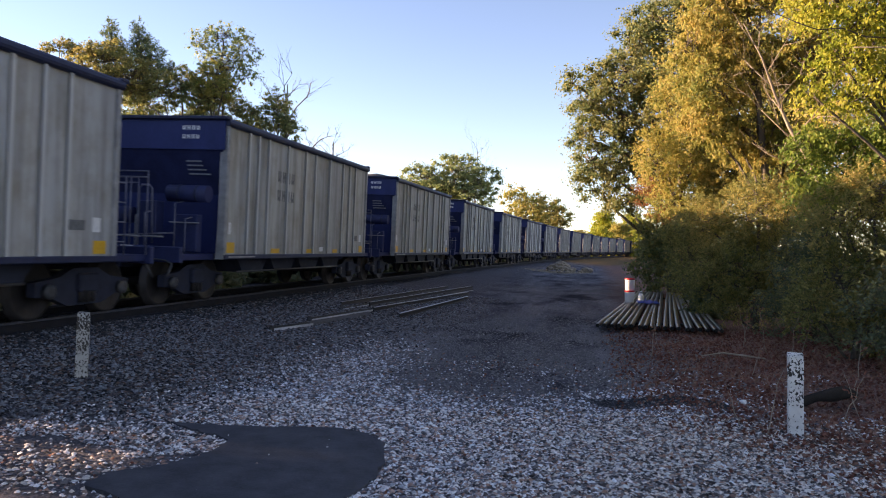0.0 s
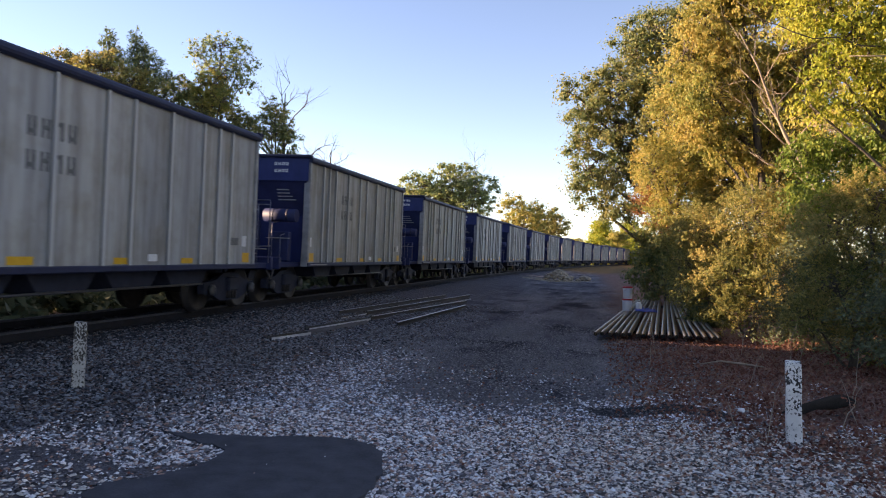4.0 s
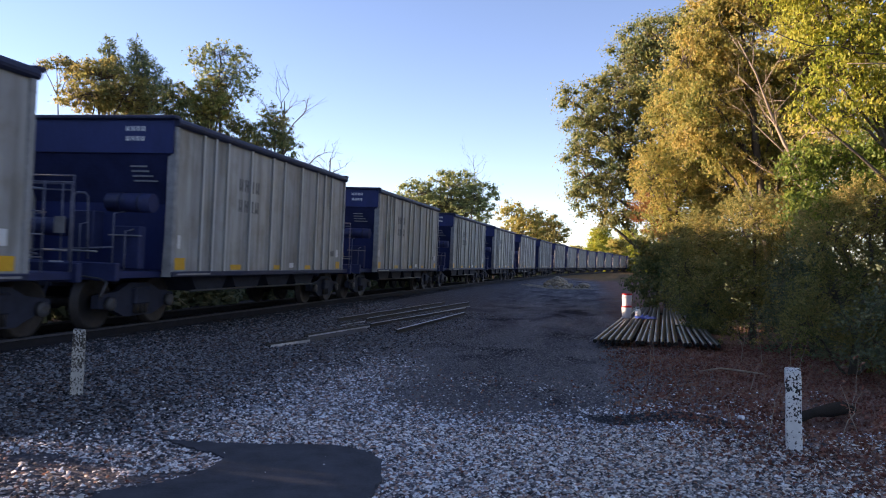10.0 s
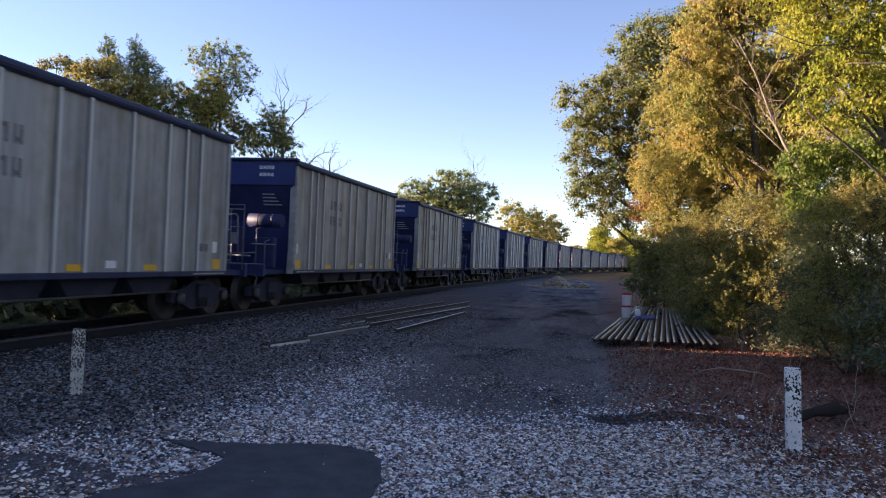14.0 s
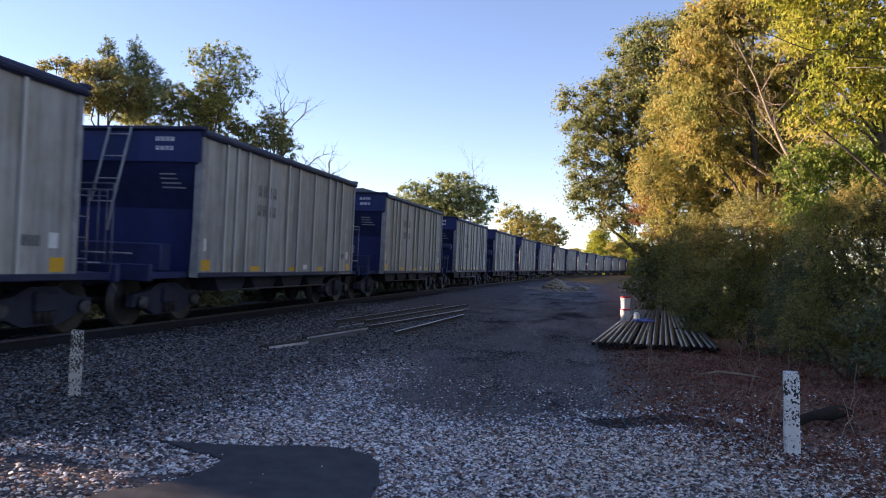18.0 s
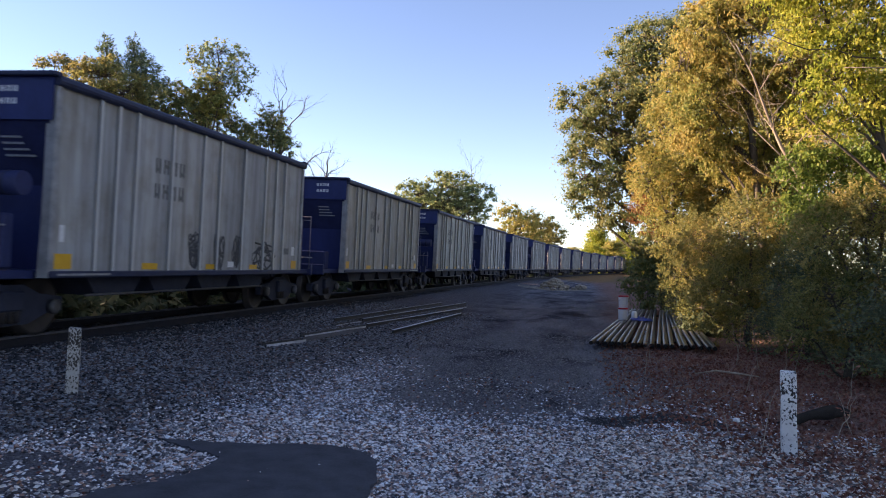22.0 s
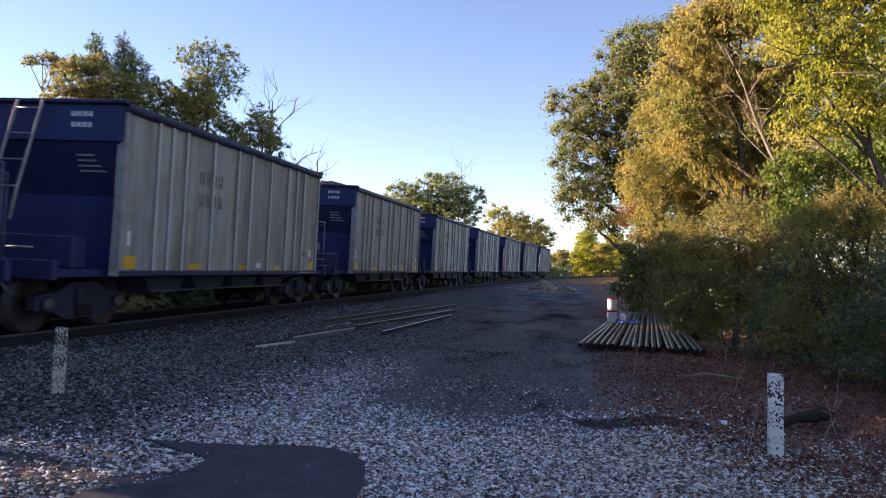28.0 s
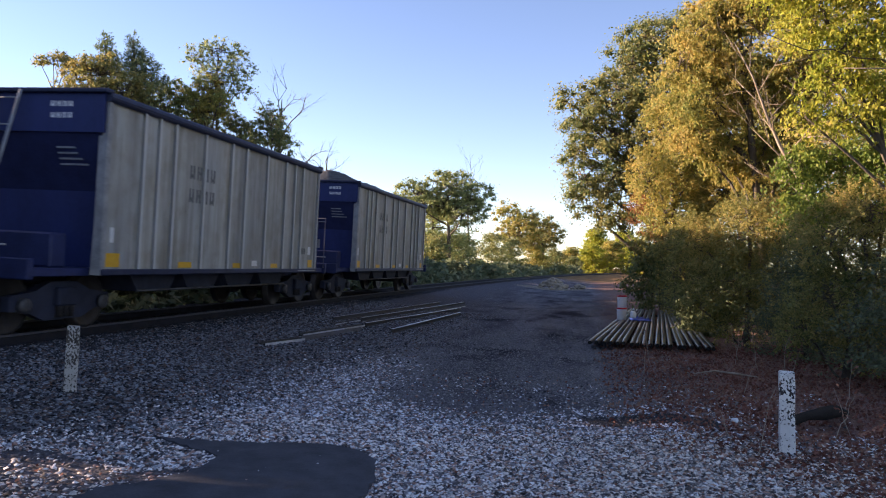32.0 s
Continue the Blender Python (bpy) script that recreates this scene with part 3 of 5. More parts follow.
        bm = tube(bmesh.new(), [(0.2, sy * 6.05, 0.98), (1.18, sy * 6.02, 0.90), (1.30, sy * 5.98, 0.84), (1.32, sy * 6.16, 0.62)], [0.014, 0.014, 0.022, 0.026], 6)
        part("cut_lever", bm, M_CAP, car, "bare steel uncoupling lever")
        for sx in (-0.9, 0.9):
            bm = tube(bmesh.new(), [(sx - 0.22, sy * 6.03, 1.34), (sx + 0.22, sy * 6.03, 1.34)], 0.016, 6)
            part("grab_iron", bm, M_PALE, car)
        # white stencils at the sill and the end plate
        bm = bmesh.new()
        for x0, z0, w, hh in ((0.34, 1.10, 0.26, 0.06), (0.34, 1.02, 0.26, 0.05), (0.66, 1.06, 0.10, 0.04)):
            a, b_ = sorted((sy * 5.98, sy * 5.985))
            box(bm, min(-sy * (x0 - w / 2), -sy * (x0 + w / 2)), max(-sy * (x0 - w / 2), -sy * (x0 + w / 2)), a, b_, z0, z0 + hh)
        tagged(part("stencil", bm, M_WHITE, car), kind="stuff")
        for n, z, w in ((4, TOP - 0.26, 0.075), (4, TOP - 0.44, 0.07)):
            ob = tagged(part("painted_mark", letter_bars(n, w, 0.085, 0.03), M_WHITE, car, "white painted marks"), kind="stuff")
            ob.matrix_basis = pose(-sy * 0.82, sy * (h + 0.06), z, 0, 0, 90 * sy)
        bm = bmesh.new()
        for k, w in enumerate((0.42, 0.44, 0.52, 0.62)):
            dep = h + 0.03 - 0.44 * (0.245 + 0.085 * k) / 0.94
            a, b_ = sorted((sy * dep, sy * (dep + 0.012)))
            box(bm, min(-sy * 0.66, -sy * (0.66 + w * 0.8)), max(-sy * 0.66, -sy * (0.66 + w * 0.8)), a, b_, TOP - 0.90 - 0.085 * k, TOP - 0.87 - 0.085 * k)
        tagged(part("stencil", bm, M_FADED, car), kind="stuff")
        # lower bulkhead between the corner posts
        a, b_ = sorted((sy * (h - 0.42), sy * (h - 0.38)))
        part("bulkhead", boxed(-HALF + 0.05, HALF - 0.05, a, b_, SILL + 0.1, TOP - 1.55), M_BLUE, car, "faded blue lower end bulkhead")
        # hand rails across the end
        bm = bmesh.new()
        tube(bm, [(sy * 1.45, sy * 5.7, SILL + 0.1), (sy * 1.45, sy * 5.7, 2.46), (-sy * 0.35, sy * 5.7, 2.46), (-sy * 0.35, sy * 5.7, SILL + 0.1)], 0.016, 6)
        part("hand_rail", bm, M_WORN, car)
        bm = tube(bmesh.new(), [(sy * 1.45, sy * 5.7, 2.36), (-sy * 0.35, sy * 5.7, 2.36)], 0.013, 6)
        part("hand_rail", bm, M_WORN, car)
        for u in (0.55, -0.2):
            bm = tube(bmesh.new(), [(sy * u, sy * 5.72, SILL + 0.1), (sy * u, sy * 5.72, 2.46)], 0.014, 6)
            part("rail_stanchion", bm, M_WORN, car)
        # short side ladder at the corner away from the hand rail
        bm = tube(bmesh.new(), [(sy * 1.46, sy * (h + 0.44), SILL + 0.1), (sy * 1.46, sy * (h + 0.44), SILL + 1.4)], 0.014, 6)
        for k in range(4):
            z = SILL + 0.32 + 0.32 * k
            tube(bm, [(sy * 1.46, sy * (h + 0.06), z), (sy * 1.46, sy * (h + 0.44), z)], 0.012, 6)
        part("side_ladder", bm, M_WORN, car)
        if sy < 0:
            bm = tube(bmesh.new(), [(0.55, -4.95, 2.22), (1.42, -4.95, 2.22)], 0.17, 14)
            part("air_reservoir", bm, M_BLUEDARK, car, "grimy blue air reservoir tank")
            part("brake_cylinder", tube(bmesh.new(), [(-0.9, -5.0, 1.75), (-0.2, -5.0, 1.75)], 0.17, 12), M_BLUEDARK, car)
            part("valve_box", boxed(0.0, 0.42, -5.2, -4.9, 1.35, 2.05, 0.02), M_BLUEDARK, car)
            part("bracket", boxed(0.78, 1.3, -5.15, -4.95, 1.05, 1.80, 0.02), M_BLUEDARK, car)
            part("ledge", boxed(0.72, 1.36, -5.20, -5.17, 1.62, 1.645, 0.006), M_PALE, car, "scuffed pale ledge")
            pipe = [(0.18, -5.42, SILL + 0.1), (0.18, -5.42, 2.28), (0.24, -5.42, 2.34), (0.40, -5.42, 2.34), (0.46, -5.42, 2.28), (0.50, -5.42, 1.2)]
            part("air_pipe", tube(bmesh.new(), pipe, 0.020, 7), M_WORN, car)
            for x, top in ((-0.62, 1.95), (0.30, 1.8), (0.95, 2.0), (1.18, 1.7)):
                part("air_pipe", tube(bmesh.new(), [(x, -5.38, SILL + 0.1), (x, -5.38, top), (x, -5.1, top + 0.05)], 0.014, 6), M_WORN, car)
            part("brake_rod", tube(bmesh.new(), [(-1.2, -5.3, 1.28), (0.9, -5.3, 1.42)], 0.016, 6), M_WORN, car)
            part("brake_lever", boxed(0.05, 0.11, -5.34, -5.30, 1.15, 1.75, 0.008), M_PALE, car)
            part("tank_strap", tube(bmesh.new(), [(0.80, -4.95, 2.22), (0.84, -4.95, 2.22)], 0.178, 14), M_RIM, car)
            part("tank_strap", tube(bmesh.new(), [(1.18, -4.95, 2.22), (1.22, -4.95, 2.22)], 0.178, 14), M_RIM, car)
            part("placard", boxed(-1.3, -1.12, -5.74, -5.73, 1.6, 1.85), M_PALE, car)
        else:
            bm = bmesh.new()
            lad = part("ladder", tube(bm, [(0.32, h + 0.62, 2.30), (0.32, h + 0.16, TOP - 0.02)], 0.026, 6), M_PALE, car, "pale steel end ladder")
            part("stile", tube(bmesh.new(), [(-0.15, h + 0.75, 1.75), (-0.15, h + 0.62, 2.30), (-0.15, h + 0.16, TOP - 0.02)], 0.026, 6), M_PALE, lad)
            for k in range(4):
                u = k / 3.3
                y, z = h + 0.62 - 0.46 * u, 2.30 + (TOP - 2.32) * u
                part("rung", tube(bmesh.new(), [(-0.15, y, z), (0.32, y, z)], 0.014, 6), M_PALE, lad)
            part("cabinet", boxed(-1.2, 0.6, h + 0.25, h + 0.6, SILL + 0.1, 1.55, 0.03), M_BLUEDARK, car)
    part("centre_sill", boxed(-0.18, 0.18, -5.9, 5.9, 0.72, SILL - 0.03, 0.01), M_UNDER, car)
    for k in range(4):
        y = -2.55 + 1.7 * k
        bm = prism(bmesh.new(), [(y - 0.78, SILL + 0.02), (y + 0.78, SILL + 0.02), (y + 0.5, 0.60), (y - 0.5, 0.60)], "x", -1.25, 1.25)
        part("discharge_bay", bm, M_UNDER, car)
    for sx in (-1, 1):
        part("door_bar", tube(bmesh.new(), [(sx * 1.27, -3.35, 0.62), (sx * 1.27, 3.1, 0.62)], 0.022, 6), M_CAP, car)
    # floor panels close the hopper inside
    part("hopper_floor", boxed(-HALF + 0.04, HALF - 0.04, -2.6, 2.6, SILL + 0.03, SILL + 0.08), M_UNDER, car)
    first = truck(car, -4.7, None)
    truck(car, 4.7, first)
    v, f = heap(3, 0.42)
    arrays("stone_load", v, f, M_STONELOAD, car, smooth=True)
    return car


# distance along the line of the leading car's near corner at each second
TRAIN = [(0, 14.42), (1, -3.45), (2, -22.67), (3, -40.35), (6, -94.81), (7, -113.6), (8, -130.92), (9, -149.5), (10, -166.6), (11, -184.85), (12, -202.63), (13, -219.41), (14, -237.8),
         (17, -289.17), (18, -306.41), (19, -324.04), (20, -340.43), (21, -358.11), (22, -374.45), (23, -391.73), (24, -408.57), (25, -424.74), (28, -474.9), (29, -490.78), (30, -507.67), (31, -524.08), (32, -539.66)]
LADDER_FIRST = {3, 12, 13, 19, 25, 26, 31, 33, 34, 38, 39, 40, 41, 42, 43, 44}
LAST_CAR = 44


def scrawl(bm, rng, y, z, w, h, r):
    """A loose looping sprayed line, flat on the side sheet."""
    for k in range(3):
        p0 = rng.uniform(0, 6.28, 4)
        pts = [(0.0, y + w * (0.5 * math.sin(2.1 * u + p0[0]) * 0.7 + 0.3 * math.sin(5 * u + p0[1])), z + h * (0.35 * math.sin(3.3 * u + p0[2]) + 0.2 * math.sin(7 * u + p0[3]))) for u in [k2 * 0.16 for k2 in range(26)]]
        tube(bm, pts, r, 4)
    for v in bm.verts:
        v.co.x *= 0.15
    return bm


# car, place along the side seen from the yard, height, width, tall, spray
TAGS = [(23, -3.9, 1.6, 0.6, 1.0, "w"), (23, -0.3, 1.25, 0.42, 0.6, "w"), (23, 0.72, 1.35, 0.5, 0.8, "w"), (24, -1.0, 1.5, 0.9, 0.8, "w"), (30, -0.6, 1.4, 0.4, 0.65, "b"), (30, 0.35, 1.35, 0.35, 0.8, "b"), (30, 1.15, 1.4, 0.35, 0.65, "b"), (30, 2.5, 1.35, 1.0, 0.6, "b"), (40, -0.8, 1.8, 1.5, 1.0, "w")]


def car_pose(s, turned):
    a = s / BEND
    m = Matrix.Translation(on_track(s, 0, RAIL_Z)) @ pose(0, 0, 0, 0, CANT, -math.degrees(a))
    return m @ pose(0, 0, 0, 0, 0, 180) if turned else m


def build_train():
    first = hopper_car()
    heaps = []
    for seed, rise in ((3, 0.42), (5, 0.12), (8, 0.62), (11, 0.28), (14, 1.12), (17, 0.90)):
        v, f = heap(seed, rise)
        o = arrays("stone_load", v, f, M_STONELOAD, smooth=True)
        heaps.append(o.data)
        bpy.data.objects.remove(o)
    cars = []
    for n in range(-2, LAST_CAR + 1):
        c = first if n == -2 else copy_thing(first, Matrix.Identity(4))
        load = [o for o in c.children if o.name.startswith("stone_load")][0]
        load.data = heaps[4] if n == LAST_CAR else heaps[5] if n in (9, 26, 35, 39) else heaps[(n * 7 + 3) % 4]
        for k, (car_no, y, z, w, tall, spray) in enumerate(TAGS):
            if car_no == n:
                turn = -1 if n in LADDER_FIRST else 1
                bm = scrawl(bmesh.new(), np.random.default_rng(700 + k), 0, 0, w, tall, 0.022)
                tag = part("graffiti", bm, M_TAG if spray == "w" else M_DARKTAG, c, "sprayed looping scrawl")
                tag.matrix_basis = pose(turn * (HALF - 0.015), turn * y, z)
        cars.append((n, c))
    return cars


CARS = build_train()

# ================= trees and shrubs =================
def leaf_mesh(name, centres, size, mat, parent, rng, droop=0.0, slim=0.55, along=None, face=None):
    """Many small leaves: pointed blades in a crown, folded pairs of faces on the ground."""
    k = len(centres)
    d = rng.normal(size=(k, 3)) if along is None else along * 1.1 + rng.normal(size=(k, 3)) * 0.75
    d[:, 2] = d[:, 2] * 0.6 - droop
    d /= np.linalg.norm(d, axis=1)[:, None]
    u = np.cross(d, rng.normal(size=(k, 3))) if face is None else np.cross(face + rng.normal(size=(k, 3)) * 0.32, d)
    u /= np.linalg.norm(u, axis=1)[:, None]
    nrm = np.cross(d, u)
    s = size * rng.uniform(0.6, 1.35, (k, 1))
    a = centres - d * s * 0.5
    b = centres + d * s * 0.5
    if face is not None:
        v = np.stack([a + u * s * slim * 0.5, b, a - u * s * slim * 0.5], 1).reshape(-1, 3)
        return arrays(name, v, np.arange(k * 3).reshape(-1, 3), mat, parent)
    mid = centres + nrm * s * 0.12
    v = np.stack([a, mid + u * s * slim * 0.5, b, mid - u * s * slim * 0.5], 1).reshape(-1, 3)
    i = np.arange(k)[:, None] * 4
    f = np.concatenate([i + [[0, 1, 2]], i + [[0, 2, 3]]], 1).reshape(-1, 3)
    return arrays(name, v, f, mat, parent)


def woody(name, paths, mat, parent, sides=6):
    bm = bmesh.new()
    for pts, radii in paths:
        tube(bm, pts, radii, sides)
    ob = part(name, bm, mat, parent)
    return ob


def wander(rng, a, b, k, amount):
    a, b = np.array(a, float), np.array(b, float)
    pts = [a + (b - a) * i / k for i in range(k + 1)]
    for i in range(1, k + 1):
        pts[i] = pts[i] + rng.normal(0, amount, 3) * (i / k) ** 0.5
    return pts


def tree(name, label, category, x, y, height, radius, mat, seed, leaves=9000, leaf=0.16, base=0.3, limbs=16, trunk=0.2, bark=None,
         shape="round", lean=(0, 0), clump=0.4, droop=0.0, slim=0.55, group="", z0=None, twigs=2, sag=-0.12, spray=0.0):
    """A tapered trunk, limbs with side twigs, and leaves clustered at the twig ends."""
    rng = np.random.default_rng(seed)
    z0 = land_z(x, y) - 0.08 if z0 is None else z0
    t = thing(name, label, category, pose(x, y, z0), group)
    bark = bark or M_BARK
    top = np.array([lean[0], lean[1], height * 0.96])
    stem = wander(rng, (0, 0, 0), top, 7, 0.04 * radius)
    stem[0] = np.array([0, 0, 0.0])
    woody("trunk", [(stem, [trunk * (1 - 0.85 * i / 7) for i in range(8)])], bark, t, 8)
    paths, tips = [], []
    for i in range(limbs):
        u = base + (0.98 - base) * (i + rng.uniform(0, 0.9)) / limbs
        p = np.array([np.interp(u, np.linspace(0, 1, 8), [q[k] for q in stem]) for k in range(3)])
        w = (u - base) / (1 - base)
        if shape == "cone":
            reach, rise = radius * (1.02 - w) * rng.uniform(0.75, 1.08), rng.uniform(-0.05, 0.3)
        elif shape == "dome":
            reach, rise = radius * max(0.05, 1 - w ** 1.9) ** 0.6 * rng.uniform(0.72, 1.04), rng.uniform(sag, sag + 0.34)
        else:
            reach, rise = radius * math.sin(math.pi * (0.2 + 0.72 * w)) ** 0.7 * rng.uniform(0.7, 1.05), rng.uniform(0.0, 0.5)
        ang = i * 2.4 + rng.uniform(-0.5, 0.5)
        end = p + np.array([math.cos(ang) * reach, math.sin(ang) * reach, reach * rise * 0.7])
        end[2] = min(end[2], height - 0.2)
        limb = wander(rng, p, end, 5, 0.05 * reach)
        r0 = trunk * 0.42 * (1 - 0.6 * w)
        paths.append((limb, [r0 * (1 - 0.8 * k / 5) for k in range(6)]))
        for k in range(1, 6):
            for _ in range(twigs):
                off = rng.normal(0, 1, 3)
                off *= np.array([1, 1, 0.75]) * (0.10 * radius + 0.10 * reach) * rng.uniform(0.5, 1.2) / (np.linalg.norm(off) + 1e-6) * 1.6
                q = limb[k] + off
                paths.append(([limb[k], (limb[k] + q) / 2 + rng.normal(0, 0.03, 3), q], [r0 * 0.3, r0 * 0.2, r0 * 0.08]))
                tips.append(q)
        tips.append(limb[-1])
    tips.append(stem[-1])
    if shape == "cone":
        tips.extend([np.array(stem[-1]) + np.array([0, 0, -0.3 * k]) for k in range(4)])
    tagged(woody("branchwork", paths, bark, t, 3), kind="stuff")
    if leaves:
        tips = np.array(tips)
        pick = rng.integers(0, len(tips), leaves)
        size = clump * rng.uniform(0.6, 1.25, len(tips))
        if shape == "cone":
            size *= 0.35 + 0.75 * (1 - tips[:, 2] / height)
        v = rng.normal(size=(leaves, 3))
        v /= np.linalg.norm(v, axis=1)[:, None]
        face = v.copy()
        v *= (rng.uniform(0.02, 1, (leaves, 1)) ** 0.45) * size[pick][:, None] * 1.35
        v[:, 2] *= 0.55
        axis = tips * np.array([1, 1, 0]) + rng.normal(0, 0.3, tips.shape) * radius * 0.3 + np.array([0, 0, -0.12 * radius])
        axis /= np.linalg.norm(axis, axis=1)[:, None] + 1e-6
        if spray:
            v += axis[pick] * (v * axis[pick]).sum(1)[:, None] * spray
        c = tips[pick] + v
        ok = c[:, 2] > 0.12
        crown = leaf_mesh("crown", c[ok], leaf, mat, t, rng, droop, slim, axis[pick][ok] if spray else None, face[ok])
        tagged(crown, kind="stuff")
    return t


def unit(v):
    return v / (np.linalg.norm(v, axis=-1, keepdims=True) + 1e-9)


def crown_tree(name, label, category, x, y, lobes, mat, seed, clumps, clump, per, leaf, trunk=0.2, bark=None, style="broad", slim=0.55,
               flat=0.7, gap=0.8, wood=True, lean=0.0, group=""):
    """A tree whose crown is built of separate leafy clumps over rounded lobes (dx, dy, z, half width, half height), with dark gaps between.
    style: broad leaves lie over each clump, feather sprays stream outwards and up, droop leaves hang in loose strings."""
    rng = np.random.default_rng(seed)
    z0 = land_z(x, y) - 0.08
    t = thing(name, label, category, pose(x, y, z0), group)
    bark = bark or M_BARK
    L = np.array([(a, b, c - z0, r, 0.5 * (r + h), h) for a, b, c, r, h in lobes])
    share = L[:, 3] * L[:, 5]
    centres, outs, owner = [], [], []
    for _ in range(clumps * 40):
        if len(centres) >= clumps:
            break
        i = rng.choice(len(L), p=share / share.sum())
        v = unit(rng.normal(size=3))
        if v[2] < -0.55 and rng.uniform() < 0.6:
            continue
        p = L[i, :3] + v * rng.uniform(0.25, 1.0) ** 0.5 * L[i, 3:] * rng.uniform(0.88, 1.06)
        if p[2] < 0.15 or centres and np.min(np.linalg.norm(np.array(centres) - p, axis=1)) < gap * clump:
            continue
        centres.append(p)
        outs.append(unit(v / L[i, 3:] * L[i, 3:].mean()))
        owner.append(i)
    C, O = np.array(centres), np.array(outs)
    # trunk and limbs
    top = L[np.argmax(L[:, 2])]
    stem = wander(rng, (lean, 0, 0), top[:3], 7, 0.05 * top[3])
    stem[0] = np.array([lean, 0, 0.0])
    woody("trunk", [(stem, [trunk * (1 - 0.82 * i / 7) for i in range(8)])], bark, t, 8)
    S = np.array(stem)
    paths = []
    for i, lobe in enumerate(L):
        k = int(np.clip(np.searchsorted(S[:, 2], lobe[2] - 0.75 * lobe[5] - 0.4 * abs(lobe[0])) - 1, 0, 6))
        limb = wander(rng, S[k], lobe[:3], 4, 0.07 * lobe[3])
        r0 = trunk * 0.42
        paths.append((limb, [r0 * (1 - 0.62 * j / 4) for j in range(5)]))
    if wood:
        for p, i in zip(C, owner):
            q = L[i, :3] + rng.normal(0, 0.22, 3) * L[i, 3:]
            mid = (p + q) / 2 + rng.normal(0, 0.06, 3) * L[i, 3]
            paths.append(([q, mid, p], [trunk * 0.12, trunk * 0.08, trunk * 0.03]))
    tagged(woody("branchwork", paths, bark, t, 3), kind="stuff")
    # leaves
    n = len(C)
    size = clump * rng.uniform(0.62, 1.28, n)
    many = np.maximum(6, per * (size / clump) ** 2).astype(int)
    k = np.repeat(np.arange(n), many)
    o = O[k]
    v = unit(rng.normal(size=(len(k), 3)) + 0.45 * o + np.array([0, 0, 0.25]))
    up = np.array([0, 0, 1.0])
    if style == "feather":
        # each clump is a bundle of sprays: points along a few rays from its root
        rays = unit(rng.normal(size=(n, 9, 3)) * 0.75 + O[:, None] * 0.95 + up * 0.35)
        d = rays[k, rng.integers(0, 9, len(k))]
        u = rng.uniform(0.1, 1.0, (len(k), 1)) ** 0.75
        pos = C[k] + (d * u * 1.35 - o * 0.35) * size[k][:, None] + rng.normal(size=(len(k), 3)) * (0.17 * (1.15 - u)) * size[k][:, None]
        along = unit(d + rng.normal(size=d.shape) * 0.45)
        nrm = unit(o * 0.8 + up * 0.35 + rng.normal(size=d.shape) * 0.55)
    elif style == "droop":
        strings = unit(rng.normal(size=(n, 7, 3)) * np.array([1, 1, 0.35]))
        d = strings[k, rng.integers(0, 7, len(k))]
        u = rng.uniform(0.0, 1.0, (len(k), 1))
        pos = C[k] + (d * u * 1.3 - up * 0.65 * u * u) * size[k][:, None] + rng.normal(size=d.shape) * 0.13 * size[k][:, None]
        along = unit(d * 0.4 - up * 0.9 + rng.normal(size=d.shape) * 0.4)
        nrm = unit(o * 0.5 + rng.normal(size=d.shape) * 0.7)
    else:
        pos = C[k] + v * np.clip(np.abs(rng.normal(0, 0.72, (len(k), 1))), 0.1, 1.7) * size[k][:, None] * np.array([1, 1, flat])
        along = unit(rng.normal(size=v.shape))
        nrm = unit(v * 0.7 + o * 0.25 + up * 0.2 + rng.normal(size=v.shape) * 0.5)
    ok = pos[:, 2] > 0.1
    pos, along, nrm = pos[ok], along[ok], nrm[ok]
    side = unit(np.cross(nrm, along))
    along = unit(np.cross(side, nrm))
    s = leaf * rng.uniform(0.6, 1.4, (len(pos), 1))
    a, b = pos - along * s * 0.5, pos + along * s * 0.5
    mid = pos - along * s * 0.08 + nrm * s * 0.10
    w = side * s * slim * 0.5
    vv = np.stack([a, mid + w, b, mid - w], 1).reshape(-1, 3)
    tagged(arrays("crown", vv, np.arange(len(pos) * 4).reshape(-1, 4), mat, t), kind="stuff")
    return t


